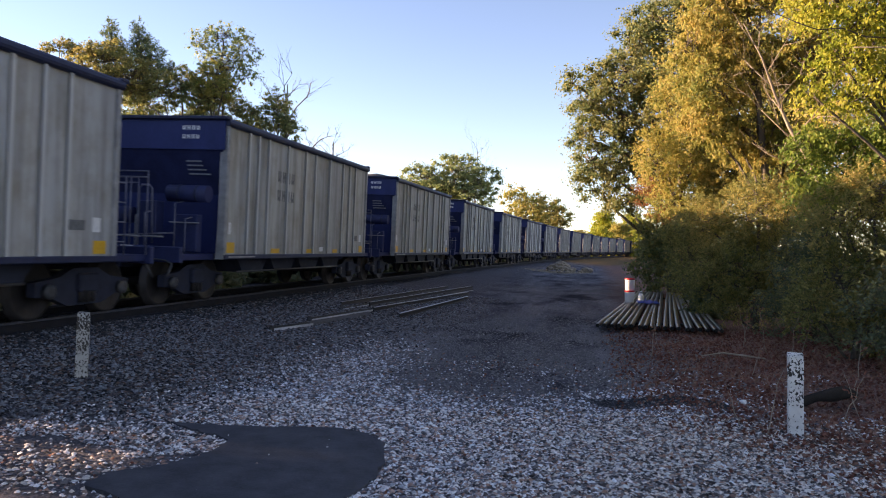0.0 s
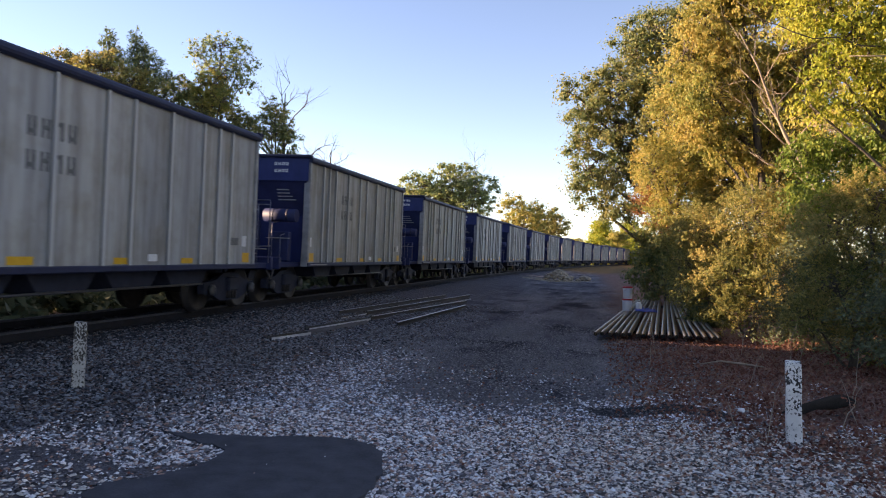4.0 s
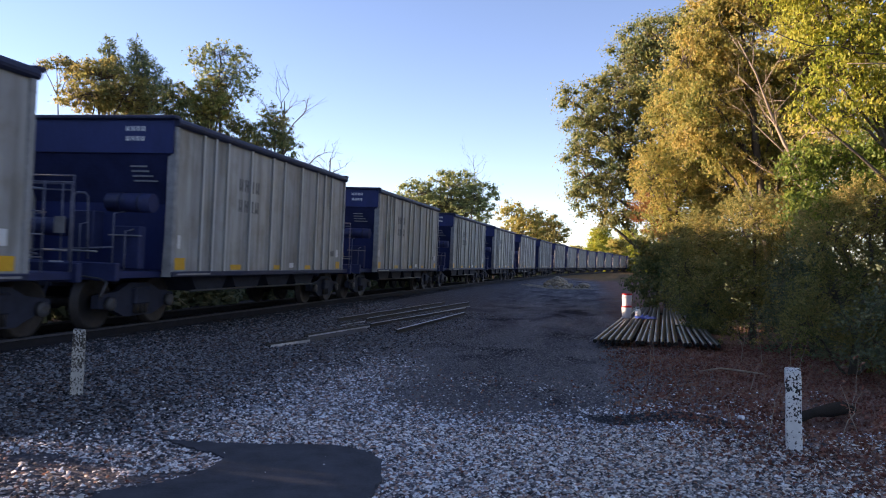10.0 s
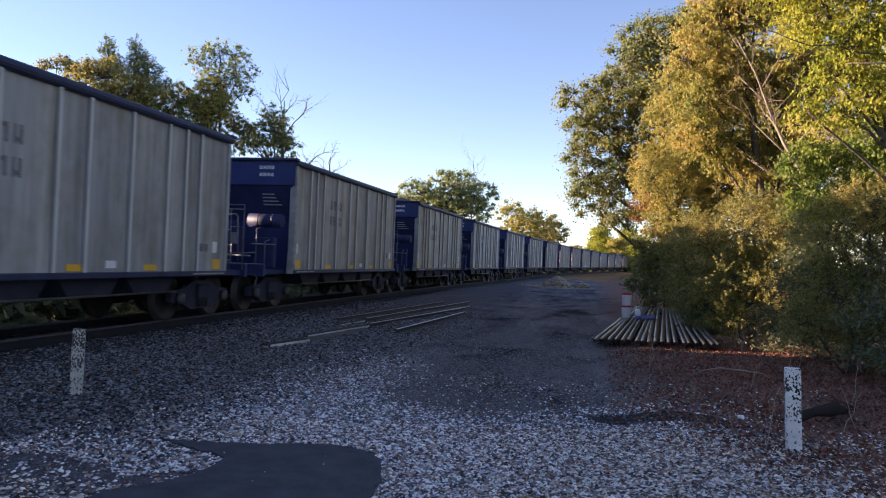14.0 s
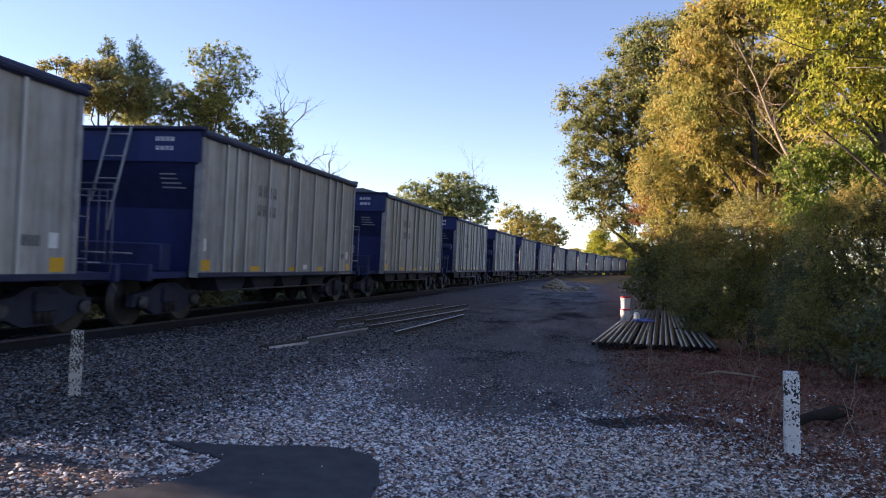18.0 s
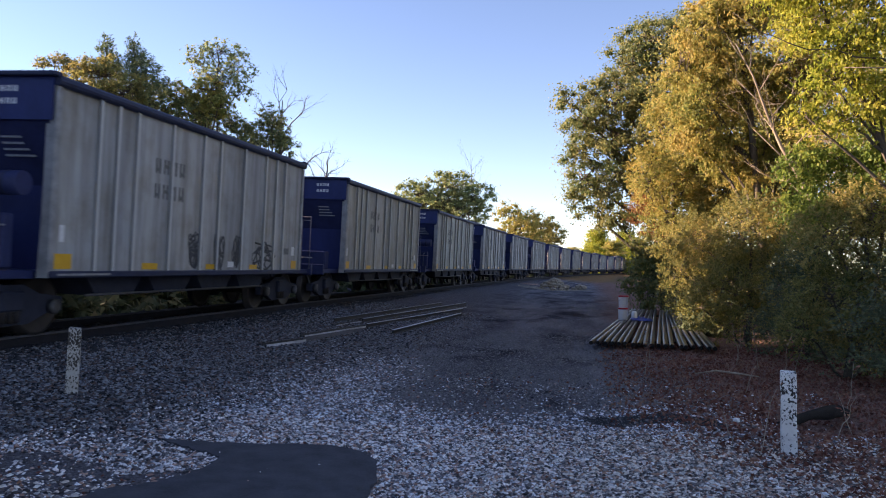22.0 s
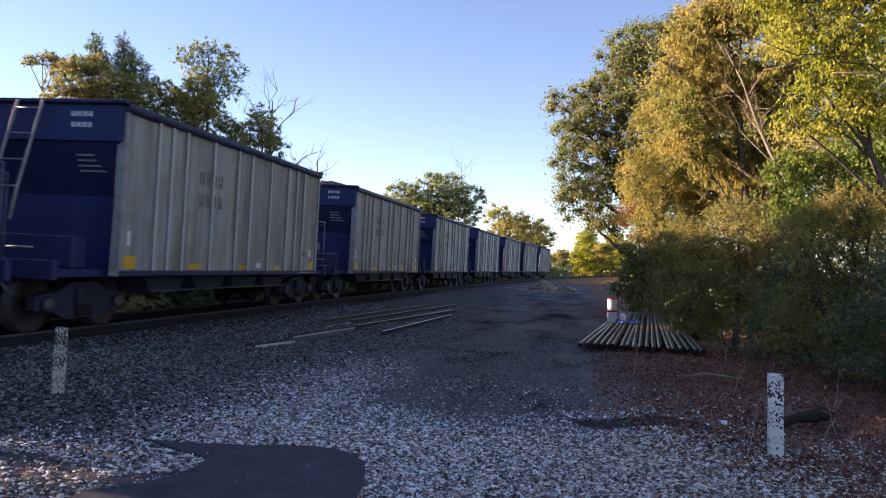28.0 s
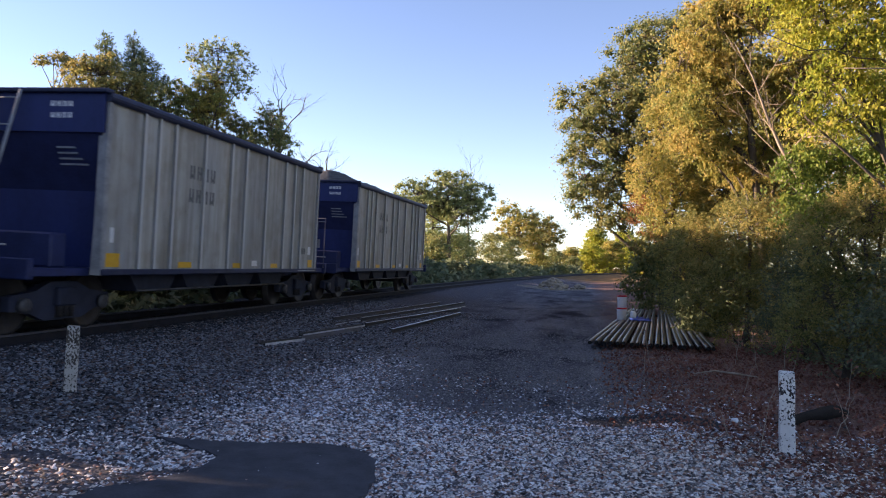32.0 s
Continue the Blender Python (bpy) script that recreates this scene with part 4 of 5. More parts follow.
def bare(name, label, x, y, height, seed, lean=(0, 0), trunk=0.12, spreadr=1.5, mat=None, forks=9, z0=None):
    """A leafless tree: a stem whose limbs fork again and again into fine twigs."""
    rng = np.random.default_rng(seed)
    z0 = land_z(x, y) - 0.08 if z0 is None else z0
    t = thing(name, label, "tree", pose(x, y, z0))
    mat = mat or M_PALEBARK
    stem = wander(rng, (0, 0, 0), (lean[0], lean[1], height), 9, 0.03 * height / 4)
    stem[0] = np.array([0, 0, 0.0])
    woody("trunk", [(stem, [trunk * (1 - 0.92 * i / 9) for i in range(10)])], mat, t, 7)
    paths = []

    def grow(p, d, length, r, depth):
        side = rng.normal(size=3)
        end = p + d * length
        mid = (p + end) / 2 + side * 0.07 * length
        paths.append(([p, mid, end], [r, r * 0.7, r * 0.35]))
        if depth == 0:
            return
        for q, u in ((mid, 0.75), (mid, 0.6), (end, 0.7), (end, 0.6)):
            nd = d + rng.normal(0, 0.5, 3) + np.array([0, 0, 0.18])
            grow(q, nd / np.linalg.norm(nd), length * u * rng.uniform(0.7, 1.1), r * 0.42, depth - 1)

    for i in range(forks):
        u = 0.42 + 0.55 * i / forks
        p = np.array([np.interp(u, np.linspace(0, 1, 10), [q[k] for q in stem]) for k in range(3)])
        ang = i * 2.4 + rng.uniform(-0.4, 0.4)
        d = np.array([math.cos(ang), math.sin(ang), rng.uniform(0.7, 1.5)])
        grow(p, d / np.linalg.norm(d), spreadr * rng.uniform(0.5, 0.85), trunk * 0.36 * (1.25 - u), 2)
    tagged(woody("branchwork", paths, mat, t, 4), kind="stuff")
    return t


# ---- right of the yard ----
OAK = [(0.27, 0.27, 11.14, 1.47, 1.47), (-1.33, -0.28, 8.8, 1.58, 1.48), (-2.5, 0.2, 7.87, 1.08, 1.4), (-2.4, -0.18, 5.21, 1.01, 1.2), (-1.07, 0.27, 5.32, 1.48, 1.57), (0.75, -0.36, 8.03, 2.01, 2.13), (1.87, 0.36, 10.72, 2.0, 2.0), (-3.34, -0.07, 8.74, 0.39, 0.53), (0.66, 0.34, 5.07, 1.89, 1.65), (-2.89, 0.13, 6.6, 0.72, 0.82), (-1.67, -0.21, 6.89, 1.15, 1.1), (-0.5, 0.26, 6.87, 1.43, 1.19), (-0.76, -0.17, 10.35, 0.96, 0.96), (-2.23, 0.17, 4.08, 0.96, 0.58), (-1.29, -0.17, 3.77, 0.95, 0.53)]
crown_tree("tree", "tall olive-green deciduous tree overhanging the yard road", "tree", 2.48, 33, OAK, L_OLIVE, 21, 500, 0.40, 215, 0.108, 0.28, slim=0.6, flat=0.7, gap=0.85, lean=0.9)
SHADE = [(-0.01, 0.16, 2.21, 0.9, 1.17), (-0.33, -0.15, 1.08, 0.81, 0.9), (0.75, 0.16, 1.77, 0.9, 1.12)]
crown_tree("shrub", "tall dark green shrub under the olive-green tree", "shrub", 2.69, 31.5, SHADE, L_OLIVE, 45, 110, 0.38, 120, 0.12, 0.06)
GOLD = [(-1.04, 0.19, 8.25, 1.03, 1.17), (0.19, -0.24, 8.82, 1.32, 1.16), (-0.02, 0.26, 6.8, 1.47, 1.24), (-1.17, -0.19, 6.37, 1.03, 0.97), (1.35, 0.19, 7.14, 1.07, 1.22), (-0.48, -0.31, 10.5, 1.72, 1.4), (1.21, 0.22, 5.46, 1.22, 0.92), (-0.46, 0.22, 5.1, 1.21, 0.85), (-1.69, -0.11, 7.33, 0.63, 0.94), (0.78, 0.21, 4.39, 1.15, 0.77), (-1.35, -0.14, 5.27, 0.78, 0.63)]
crown_tree("tree", "tall gold and olive autumn tree at the yard edge", "tree", 4.33, 22, GOLD, L_GOLD, 22, 680, 0.31, 175, 0.082, 0.15, style="droop", slim=0.5, gap=0.62, lean=0.7)
BACK = [(-0.4, 0.14, 6.59, 0.8, 1.14), (-0.93, -0.15, 4.6, 0.86, 1.18), (0.34, 0.24, 5.06, 1.32, 1.41), (1.5, -0.25, 4.39, 1.4, 1.21), (-0.1, 0.2, 3.36, 1.13, 0.75)]
crown_tree("cedar", "tall green-gold cedar behind the pipe stack", "tree", 3.18, 26.5, BACK, L_GOLD, 29, 240, 0.42, 210, 0.09, 0.14, style="feather", slim=0.36, gap=0.72)
LIME = [(-0.98, 0.08, 5.58, 0.46, 0.44), (-0.29, -0.1, 5.32, 0.58, 0.48), (0.04, 0.08, 4.47, 0.44, 0.52), (-0.67, -0.07, 4.72, 0.37, 0.35), (-0.94, 0.14, 6.29, 0.8, 0.44), (0.07, -0.16, 6.14, 0.87, 0.61), (-1.05, 0.04, 4.19, 0.2, 0.3), (-0.49, -0.06, 4.09, 0.35, 0.25)]
lime = crown_tree("tree", "yellow-green leafed autumn tree close to the yard", "tree", 4.41, 12.8, LIME, L_LIME, 43, 330, 0.23, 56, 0.075, 0.10, style="droop", slim=0.42, gap=0.75, lean=1.6)
for pts, mat in (([(4.9, 12.7, 4.75), (4.42, 12.4, 4.79), (3.8, 12.35, 4.80)], M_PALEBARK), ([(4.9, 12.8, 4.7), (4.35, 12.4, 4.93), (3.98, 12.42, 4.97), (3.64, 12.35, 5.09), (3.3, 12.38, 5.09), (3.0, 12.3, 5.18), (2.78, 12.34, 5.31), (2.59, 12.3, 5.36), (2.18, 12.3, 5.69)], M_BARK)):
    base = lime.matrix_basis.translation
    part("limb", tube(bmesh.new(), [Vector(p) - base for p in pts], [0.015 * (1 - 0.8 * k / len(pts)) for k in range(len(pts))], 6), mat, lime)
GREEN = [(-0.28, 0.11, 3.71, 0.62, 0.4), (0.27, -0.1, 3.45, 0.54, 0.54), (-0.48, 0.08, 3.11, 0.45, 0.34), (0.63, -0.11, 4.14, 0.59, 0.59), (0.09, 0.11, 3.01, 0.59, 0.4), (-0.93, 0.08, 3.57, 0.42, 0.46), (-0.83, -0.1, 2.81, 0.55, 0.45)]
crown_tree("tree", "bright green young tree at the wood edge", "tree", 4.72, 14.5, GREEN, L_FRESH, 44, 200, 0.22, 70, 0.075, 0.06, style="droop", slim=0.5, gap=0.75)
tree("tree", "gold and olive autumn tree behind the yard edge", "tree", 8.4, 18.5, 15.0, 4.4, L_GOLD, 24, 40000, 0.11, 0.2, 26, 0.26, clump=0.75, twigs=1)
tree("tree", "olive-green tree in the wood edge", "tree", 7.4, 28, 15.0, 4.4, L_GOLD, 25, 40000, 0.13, 0.2, 26, 0.28, clump=0.8, twigs=1)
tree("tree", "olive-green tree in the wood edge", "tree", 7.6, 40, 12.0, 4.0, L_OLIVE, 26, 14000, 0.2, 0.1, 24, 0.26, clump=0.8, twigs=1)
tree("tree", "gold autumn tree in the wood edge", "tree", 9.5, 10.5, 12.0, 3.8, L_LIME, 27, 18000, 0.15, 0.2, 24, 0.2, clump=0.6, twigs=1)
LIT = [(-0.8, 0.64, 2.33, 0.8, 0.62), (0.3, -0.16, 2.65, 1.02, 0.7), (-0.12, 0.08, 1.37, 1.08, 0.79), (-1.08, 0.72, 1.62, 0.47, 0.51), (0.77, -0.72, 1.39, 0.76, 0.78), (0.24, -0.32, 0.55, 0.89, 0.51), (1.07, -0.8, 2.4, 0.76, 0.63), (-0.69, 0.16, 0.91, 0.49, 0.51)]
crown_tree("cedar", "green-gold cedar growing over the pipe stack", "tree", 3.34, 18.2, LIT, L_CEDAR, 31, 250, 0.30, 230, 0.062, 0.08, style="feather", slim=0.34, gap=0.78, lean=0.3)
SHADED = [(-0.25, 0.13, 2.21, 0.73, 0.68), (0.29, -0.11, 2.67, 0.63, 0.45), (-0.08, 0.16, 1.22, 0.9, 0.72), (-0.65, -0.07, 0.75, 0.41, 0.5), (0.46, 0.11, 0.52, 0.63, 0.63), (0.66, -0.11, 1.68, 0.63, 0.8)]
crown_tree("cedar", "dark green cedar at the yard edge", "tree", 4.13, 13.2, SHADED, L_CEDAR, 32, 230, 0.22, 150, 0.055, 0.07, style="feather", slim=0.36, gap=0.72)
tree("cedar", "dark green cedar at the yard edge", "tree", 3.7, 26.0, 4.6, 1.5, L_CEDAR, 33, 20000, 0.085, 0.06, 30, 0.10, shape="cone", clump=0.34, slim=0.4)
SHRUBS = [(9.4, 20.0, 6.4, 3.0), (10.6, 26.0, 7.4, 3.3), (8.8, 15.4, 5.6, 2.6), (11.0, 33.0, 8.4, 3.6), (6.0, 15.6, 5.0, 2.2), (7.4, 19.0, 5.6, 2.5), (5.6, 22.6, 4.6, 2.0), (7.2, 12.6, 4.6, 2.0), (3.1, 20.6, 1.3, 0.6), (4.8, 11.6, 2.4, 1.1), (5.3, 11.2, 3.4, 1.5), (4.2, 15.6, 2.2, 1.1), (4.6, 30, 3.2, 1.9), (4.6, 36, 3.4, 1.9), (5.6, 45, 3.6, 2.2), (6.6, 54, 4.0, 2.6), (8.4, 64, 5.0, 3.0), (4.4, 22.5, 2.4, 1.2), (6.2, 9.2, 3.2, 1.5), (11.5, 80, 6.0, 3.6)]
for k, (x, y, h, r) in enumerate(SHRUBS):
    tree("shrub", "dense dark green shrub at the wood edge", "shrub", x, y, h, r, L_SHRUB, 50 + k, 16000 if y < 20 else 6500, 0.056 if y < 20 else 0.13, 0.04, 22, 0.05, shape="dome", clump=0.30 * r ** 0.5, group="shrubs along the yard")
bare("dead_tree", "bleached leaning dead tree among the leaves", 6.35, 17.9, 6.5, 71, (-3.2, -0.3), 0.105, 1.5, M_DEADLIMB, 13)
bare("dead_tree", "thin pale dead sapling among yellow leaves", 5.6, 13.6, 5.6, 72, (0.1, 0.0), 0.045, 0.6, M_PALEBARK, 7)
tree("sapling", "small red-orange autumn sapling against the trees", "tree", 3.75, 31.0, 4.9, 0.75, L_RED, 73, 2200, 0.085, 0.62, 12, 0.025, clump=0.3, lean=(-1.7, -0.4))

# ---- beyond the track ----
crown_tree("cedar", "tall dark green cedar beyond the train", "tree", -34.27, 50, [(-0.42, 0.04, 17.63, 0.21, 0.5), (-0.35, -0.1, 16.87, 0.54, 0.5), (-0.33, 0.16, 16.04, 0.91, 0.66), (-0.59, -0.24, 15.18, 1.33, 0.75)], L_CONIFER, 81, 70, 0.46, 55, 0.20, 0.2, style="feather", slim=0.3, gap=0.6)
crown_tree("cedar", "tall dark green cedar beyond the train", "tree", -32.18, 50.5, [(-0.63, 0.04, 17.69, 0.21, 0.5), (-0.52, -0.1, 17.02, 0.58, 0.54), (-0.32, 0.19, 16.18, 1.04, 0.71), (0.11, -0.27, 15.29, 1.49, 0.83), (0.59, 0.3, 14.36, 1.65, 0.83)], L_CONIFER, 82, 120, 0.46, 55, 0.20, 0.2, style="feather", slim=0.3, gap=0.6)
crown_tree("tree", "small airy gold-topped tree beyond the train", "tree", -36.35, 47, [(-0.31, 0.26, 15.41, 1.42, 0.51), (-1.28, -0.11, 15.21, 0.63, 0.36), (0.86, 0.16, 14.97, 0.87, 0.47)], L_ORANGE, 85, 60, 0.32, 30, 0.17, 0.12, gap=0.7)
crown_tree("tree", "gold and brown autumn tree beyond the train", "tree", -32.16, 46, [(-0.55, 0.36, 14.12, 1.99, 1.22), (-2.05, -0.18, 13.98, 1.0, 0.85), (1.38, 0.38, 12.91, 2.09, 1.37), (-0.94, -0.41, 12.59, 2.3, 1.15)], L_ORANGE, 83, 280, 0.36, 46, 0.18, 0.2, gap=0.8)
crown_tree("tree", "dark green tree beyond the train", "tree", -28.36, 48, [(0.49, 0.25, 12.76, 1.4, 1.33), (-0.9, -0.35, 12.13, 1.96, 1.41), (1.96, 0.28, 11.67, 1.55, 1.32), (-2.85, -0.32, 12.38, 1.77, 1.18)], L_OLIVE, 89, 240, 0.38, 52, 0.18, 0.2, gap=0.8)
crown_tree("tree", "tall airy green and gold tree beyond the train", "tree", -25.1, 49, [(-0.4, 0.31, 16.19, 1.73, 1.1), (-1.8, -0.21, 15.65, 1.19, 0.95), (1.19, 0.21, 14.95, 1.18, 1.18), (0.15, -0.31, 14.0, 1.73, 1.34), (-0.92, 0.21, 14.43, 1.18, 1.03), (1.51, -0.15, 13.36, 0.86, 0.86)], L_SAGE, 86, 190, 0.34, 26, 0.17, 0.18, gap=0.8)
crown_tree("tree", "gold autumn tree beyond the train", "tree", -25.08, 48, [(-0.39, 0.21, 13.2, 1.16, 1.31), (0.47, -0.24, 12.21, 1.31, 1.0), (-1.0, 0.18, 12.24, 1.01, 1.01)], L_GOLD, 87, 130, 0.34, 44, 0.17, 0.2, gap=0.75)
crown_tree("tree", "dark green tree beyond the train", "tree", -21.49, 50, [(-0.21, 0.17, 11.66, 0.95, 1.03), (-0.48, -0.28, 10.56, 1.58, 1.03), (-2.18, 0.22, 10.79, 1.19, 0.88), (1.0, -0.17, 9.66, 0.94, 0.63), (0.36, 0.18, 10.54, 1.03, 0.87), (-3.47, 0.26, 11.22, 1.44, 0.96), (-1.52, -0.29, 9.7, 1.59, 0.87), (0.39, 0.21, 8.64, 1.18, 0.63)], L_OLIVE, 88, 230, 0.34, 44, 0.17, 0.16, gap=0.85)
tree("tree", "gold-green autumn tree beyond the train", "tree", -27.5, 50.5, 13.0, 3.4, L_SAGE, 84, 14000, 0.2, 0.3, 24, 0.24, shape="dome", clump=0.6)
tree("tree", "olive-green tree beyond the train", "tree", -33.0, 51, 13.6, 3.4, L_OLIVE, 90, 14000, 0.2, 0.3, 24, 0.24, shape="dome", clump=0.6)
bare("dead_tree", "bare grey dead tree beyond the train", -21.9, 51.3, 13.3, 91, (0.4, 0), 0.36, 3.2, M_GREYWOOD, 12)
bare("dead_tree", "bare leaning dead tree beyond the train", -19.9, 52.4, 9.3, 92, (1.6, 0), 0.30, 2.2, M_GREYWOOD, 11)
crown_tree("tree", "broad green and gold tree beyond the track", "tree", -13.29, 74, [(-0.01, 0.52, 9.51, 2.9, 1.67), (-2.97, -0.42, 8.86, 2.36, 1.24), (-4.58, 0.26, 8.19, 1.47, 1.02), (2.6, -0.36, 8.38, 2.0, 1.88), (-0.95, 0.7, 7.84, 3.91, 1.68), (1.6, -0.5, 6.88, 2.78, 1.33)], L_SAGE, 93, 300, 0.52, 55, 0.24, 0.26, flat=0.6, gap=0.85)
tree("tree", "green tree beyond the track", "tree", -15.2, 77, 8.6, 4.6, L_SAGE, 94, 14000, 0.25, 0.2, 22, 0.26, shape="dome", clump=0.65)
bare("bare_tree", "bare fine-twigged tree behind the green trees", -13.3, 87, 14.0, 95, (0.3, 0), 0.15, 2.4, M_BARK, 18)
crown_tree("tree", "yellow autumn tree beside the bend of the track", "tree", -11.27, 121, [(-0.74, 0.45, 9.54, 2.51, 2.34), (1.95, -0.52, 8.38, 2.86, 2.32), (0.81, 0.71, 6.59, 3.94, 2.33)], L_GOLD, 96, 110, 0.75, 75, 0.36, 0.3, gap=0.9)
crown_tree("tree", "orange-gold autumn tree beside the bend of the track", "tree", -6.91, 131, [(-0.57, 0.52, 8.46, 2.89, 2.31), (1.35, -0.48, 7.02, 2.69, 1.92), (-1.22, 0.76, 6.04, 4.25, 2.12)], L_ORANGE, 97, 110, 0.75, 75, 0.38, 0.3, gap=0.9)
tree("tree", "yellow-green tree at the far end of the yard", "tree", 3.2, 225, 13.0, 5.5, L_LIME, 98, 9000, 0.6, 0.15, 24, 0.4, shape="dome", clump=1.3)
tree("tree", "yellow-green tree at the far end of the yard", "tree", 10.5, 222, 12.0, 5.5, L_LIME, 99, 9000, 0.6, 0.15, 24, 0.4, shape="dome", clump=1.3)
tree("tree", "green tree at the far end of the yard", "tree", 20, 190, 13.0, 6.0, L_OLIVE, 100, 7000, 0.55, 0.1, 22, 0.4, clump=1.2)
LOW = [(-16.5, 62, 4.0, 2.4), (-14.0, 70, 4.5, 3.0), (-13.5, 82, 5.0, 3.0), (-13.0, 92, 2.2, 2.4), (-12.5, 104, 6.5, 3.6), (-10.5, 112, 6.0, 3.0), (-7.4, 122, 5.0, 2.6), (-5.0, 136, 5.0, 2.6), (-2.5, 168, 4.0, 2.8), (1.0, 205, 5.0, 3.2), (-9, 150, 8, 4.5), (-3, 200, 7, 4.5), (2, 194, 8, 4.5), (7, 199, 9, 5), (12.5, 192, 9, 5), (18, 184, 10, 5)]
for k, (x, y, h, r) in enumerate(LOW):
    tree("shrub", "leafy green and gold thicket beyond the track", "shrub", x, y, h, r, (L_GOLD if k % 2 else L_LIME) if y > 180 else L_OLIVE if k % 3 else L_GOLD, 110 + k, 8000, 0.24 if y < 180 else 0.42, 0.05, 18, 0.1, shape="dome", clump=0.6, group="thickets beyond the track")
# unseen thickets added along the far side of the track, to keep the low sun off the yard but for two openings
SUN_BLOCK_HEDGE = [(-22, -40, 4.2), (-21, -33, 4.2), (-22, -26, 4.2), (-21, -19, 4.2), (-22, -12, 4.2), (-21, -5, 4.2), (-22, 0, 3.2), (-22, 14.6, 4.2), (-21, 27.9, 4.0), (-22, 33, 4.2), (-21, 38, 4.2), (-21, 45, 4.2), (-20, 52, 4.2), (-20, 59, 4.2)]
for k, (x, y, r) in enumerate(SUN_BLOCK_HEDGE):
    tree("shrub", "leafy green and gold thicket beyond the track", "shrub", x, y, 9.0 if y < 5 else 7.1 if y < 20 else 6.4, r, L_OLIVE, 140 + k, 7500, 0.62, 0.05, 14, 0.1, shape="dome", clump=0.8, group="thickets beyond the track")
# added out of view: the raised crown blocks sun above one low opening
tree("tree", "unseen olive-green tree added beyond the track to block the sun", "tree", -22, 7.8, 7.9, 4.4, L_OLIVE, 139, 16000, 0.28, 0.48, 24, 0.16, shape="dome", clump=0.6)
# lower unseen row, added to stop sun that passes under the hedge crowns
for k, y in enumerate((-8, -6, -4, -2, 0, 0.5, 7.5, 9.0, 11.0, 12.8, 14.6, 16.4, 18.2, 20, 22, 24, 26, 29, 32, 35, 38, 42)):
    tree("shrub", "low leafy green thicket added beyond the track as a screen", "shrub", -15.0 - 0.6 * (k % 2), y, 2.9 if y > 9 else 2.5, 1.9, L_SHRUB, 170 + k, 3000, 0.34, 0.03, 12, 0.06, shape="dome", clump=0.5, group="thickets beyond the track")
# added row that darkens the view under the far cars, hiding sunlit growth behind
for k in range(22):
    y = 45 + 5.5 * k
    tree("shrub", "low leafy green thicket added beyond the track as a screen", "shrub", TRACK_X + y * y / (2 * BEND) - 4.6 - 0.5 * (k % 2), y, 1.7, 2.9, L_SHRUB, 210 + k, 1300, 0.5, 0.03, 10, 0.05, shape="dome", clump=0.6, group="thickets beyond the track")

# ================= loose things in the yard =================
def wooden_post(x, y, height, w, lean_x, lean_y, label, turn, mat):
    rng = np.random.default_rng(int(x * 10) + 300)
    bm = bmesh.new()
    rings = []
    for i in range(9):
        z = -0.25 + (height + 0.25) * i / 8
        rings.append([bm.verts.new((sx * w / 2 + rng.normal(0, 0.0025), sy * w / 2 + rng.normal(0, 0.0025), z + (rng.normal(0, 0.006) if i == 8 else 0))) for sx, sy in ((-1, -1), (1, -1), (1, 1), (-1, 1))])
    for a, b in zip(rings, rings[1:]):
        for k in range(4):
            bm.faces.new((a[k], a[(k + 1) % 4], b[(k + 1) % 4], b[k]))
    bm.faces.new(rings[0][::-1])
    bm.faces.new(rings[-1])
    bmesh.ops.bevel(bm, geom=[e for e in bm.edges if abs((e.verts[0].co - e.verts[1].co).z) > 0.05 or e.verts[0].co.z > height - 0.03 and e.verts[1].co.z > height - 0.03], offset=0.006, segments=1, affect="EDGES")
    ob = part("marker_post", bm, mat, None)
    ob.matrix_basis = pose(x, y, land_z(x, y), lean_y, lean_x, turn)
    return tagged(ob, label, "marker post", "marker posts in the gravel")


wooden_post(1.92, 7.72, 0.77, 0.138, -1.2, 0, "short square wooden post with flaking white paint, among leaf litter", -11, M_POST)
wooden_post(-5.64, 7.68, 0.74, 0.130, 1.8, 0, "short square wooden post with weathered white paint beside the track", 33, M_OLDPOST)

# pipe stack
stack = thing("pipe_stack", "row of grey-brown steel pipes lying side by side on the ground", "pipes")
NP = 19
for sy, yy in ((0, 18.2), (1, 28.2)):
    z = land_z(1.6, yy)
    part("bearer", boxed(0.25 + sy * 1.2, 2.95 + sy * 1.1, yy - 0.06, yy + 0.06, z - 0.06, z + 0.06, 0.01), M_TIE, stack)
bm = lathe(bmesh.new(), [(0.035, -0.02), (0.052, 0.0), (0.052, 1.0), (0.035, 1.02)], 12, "y")
base_pipe = None
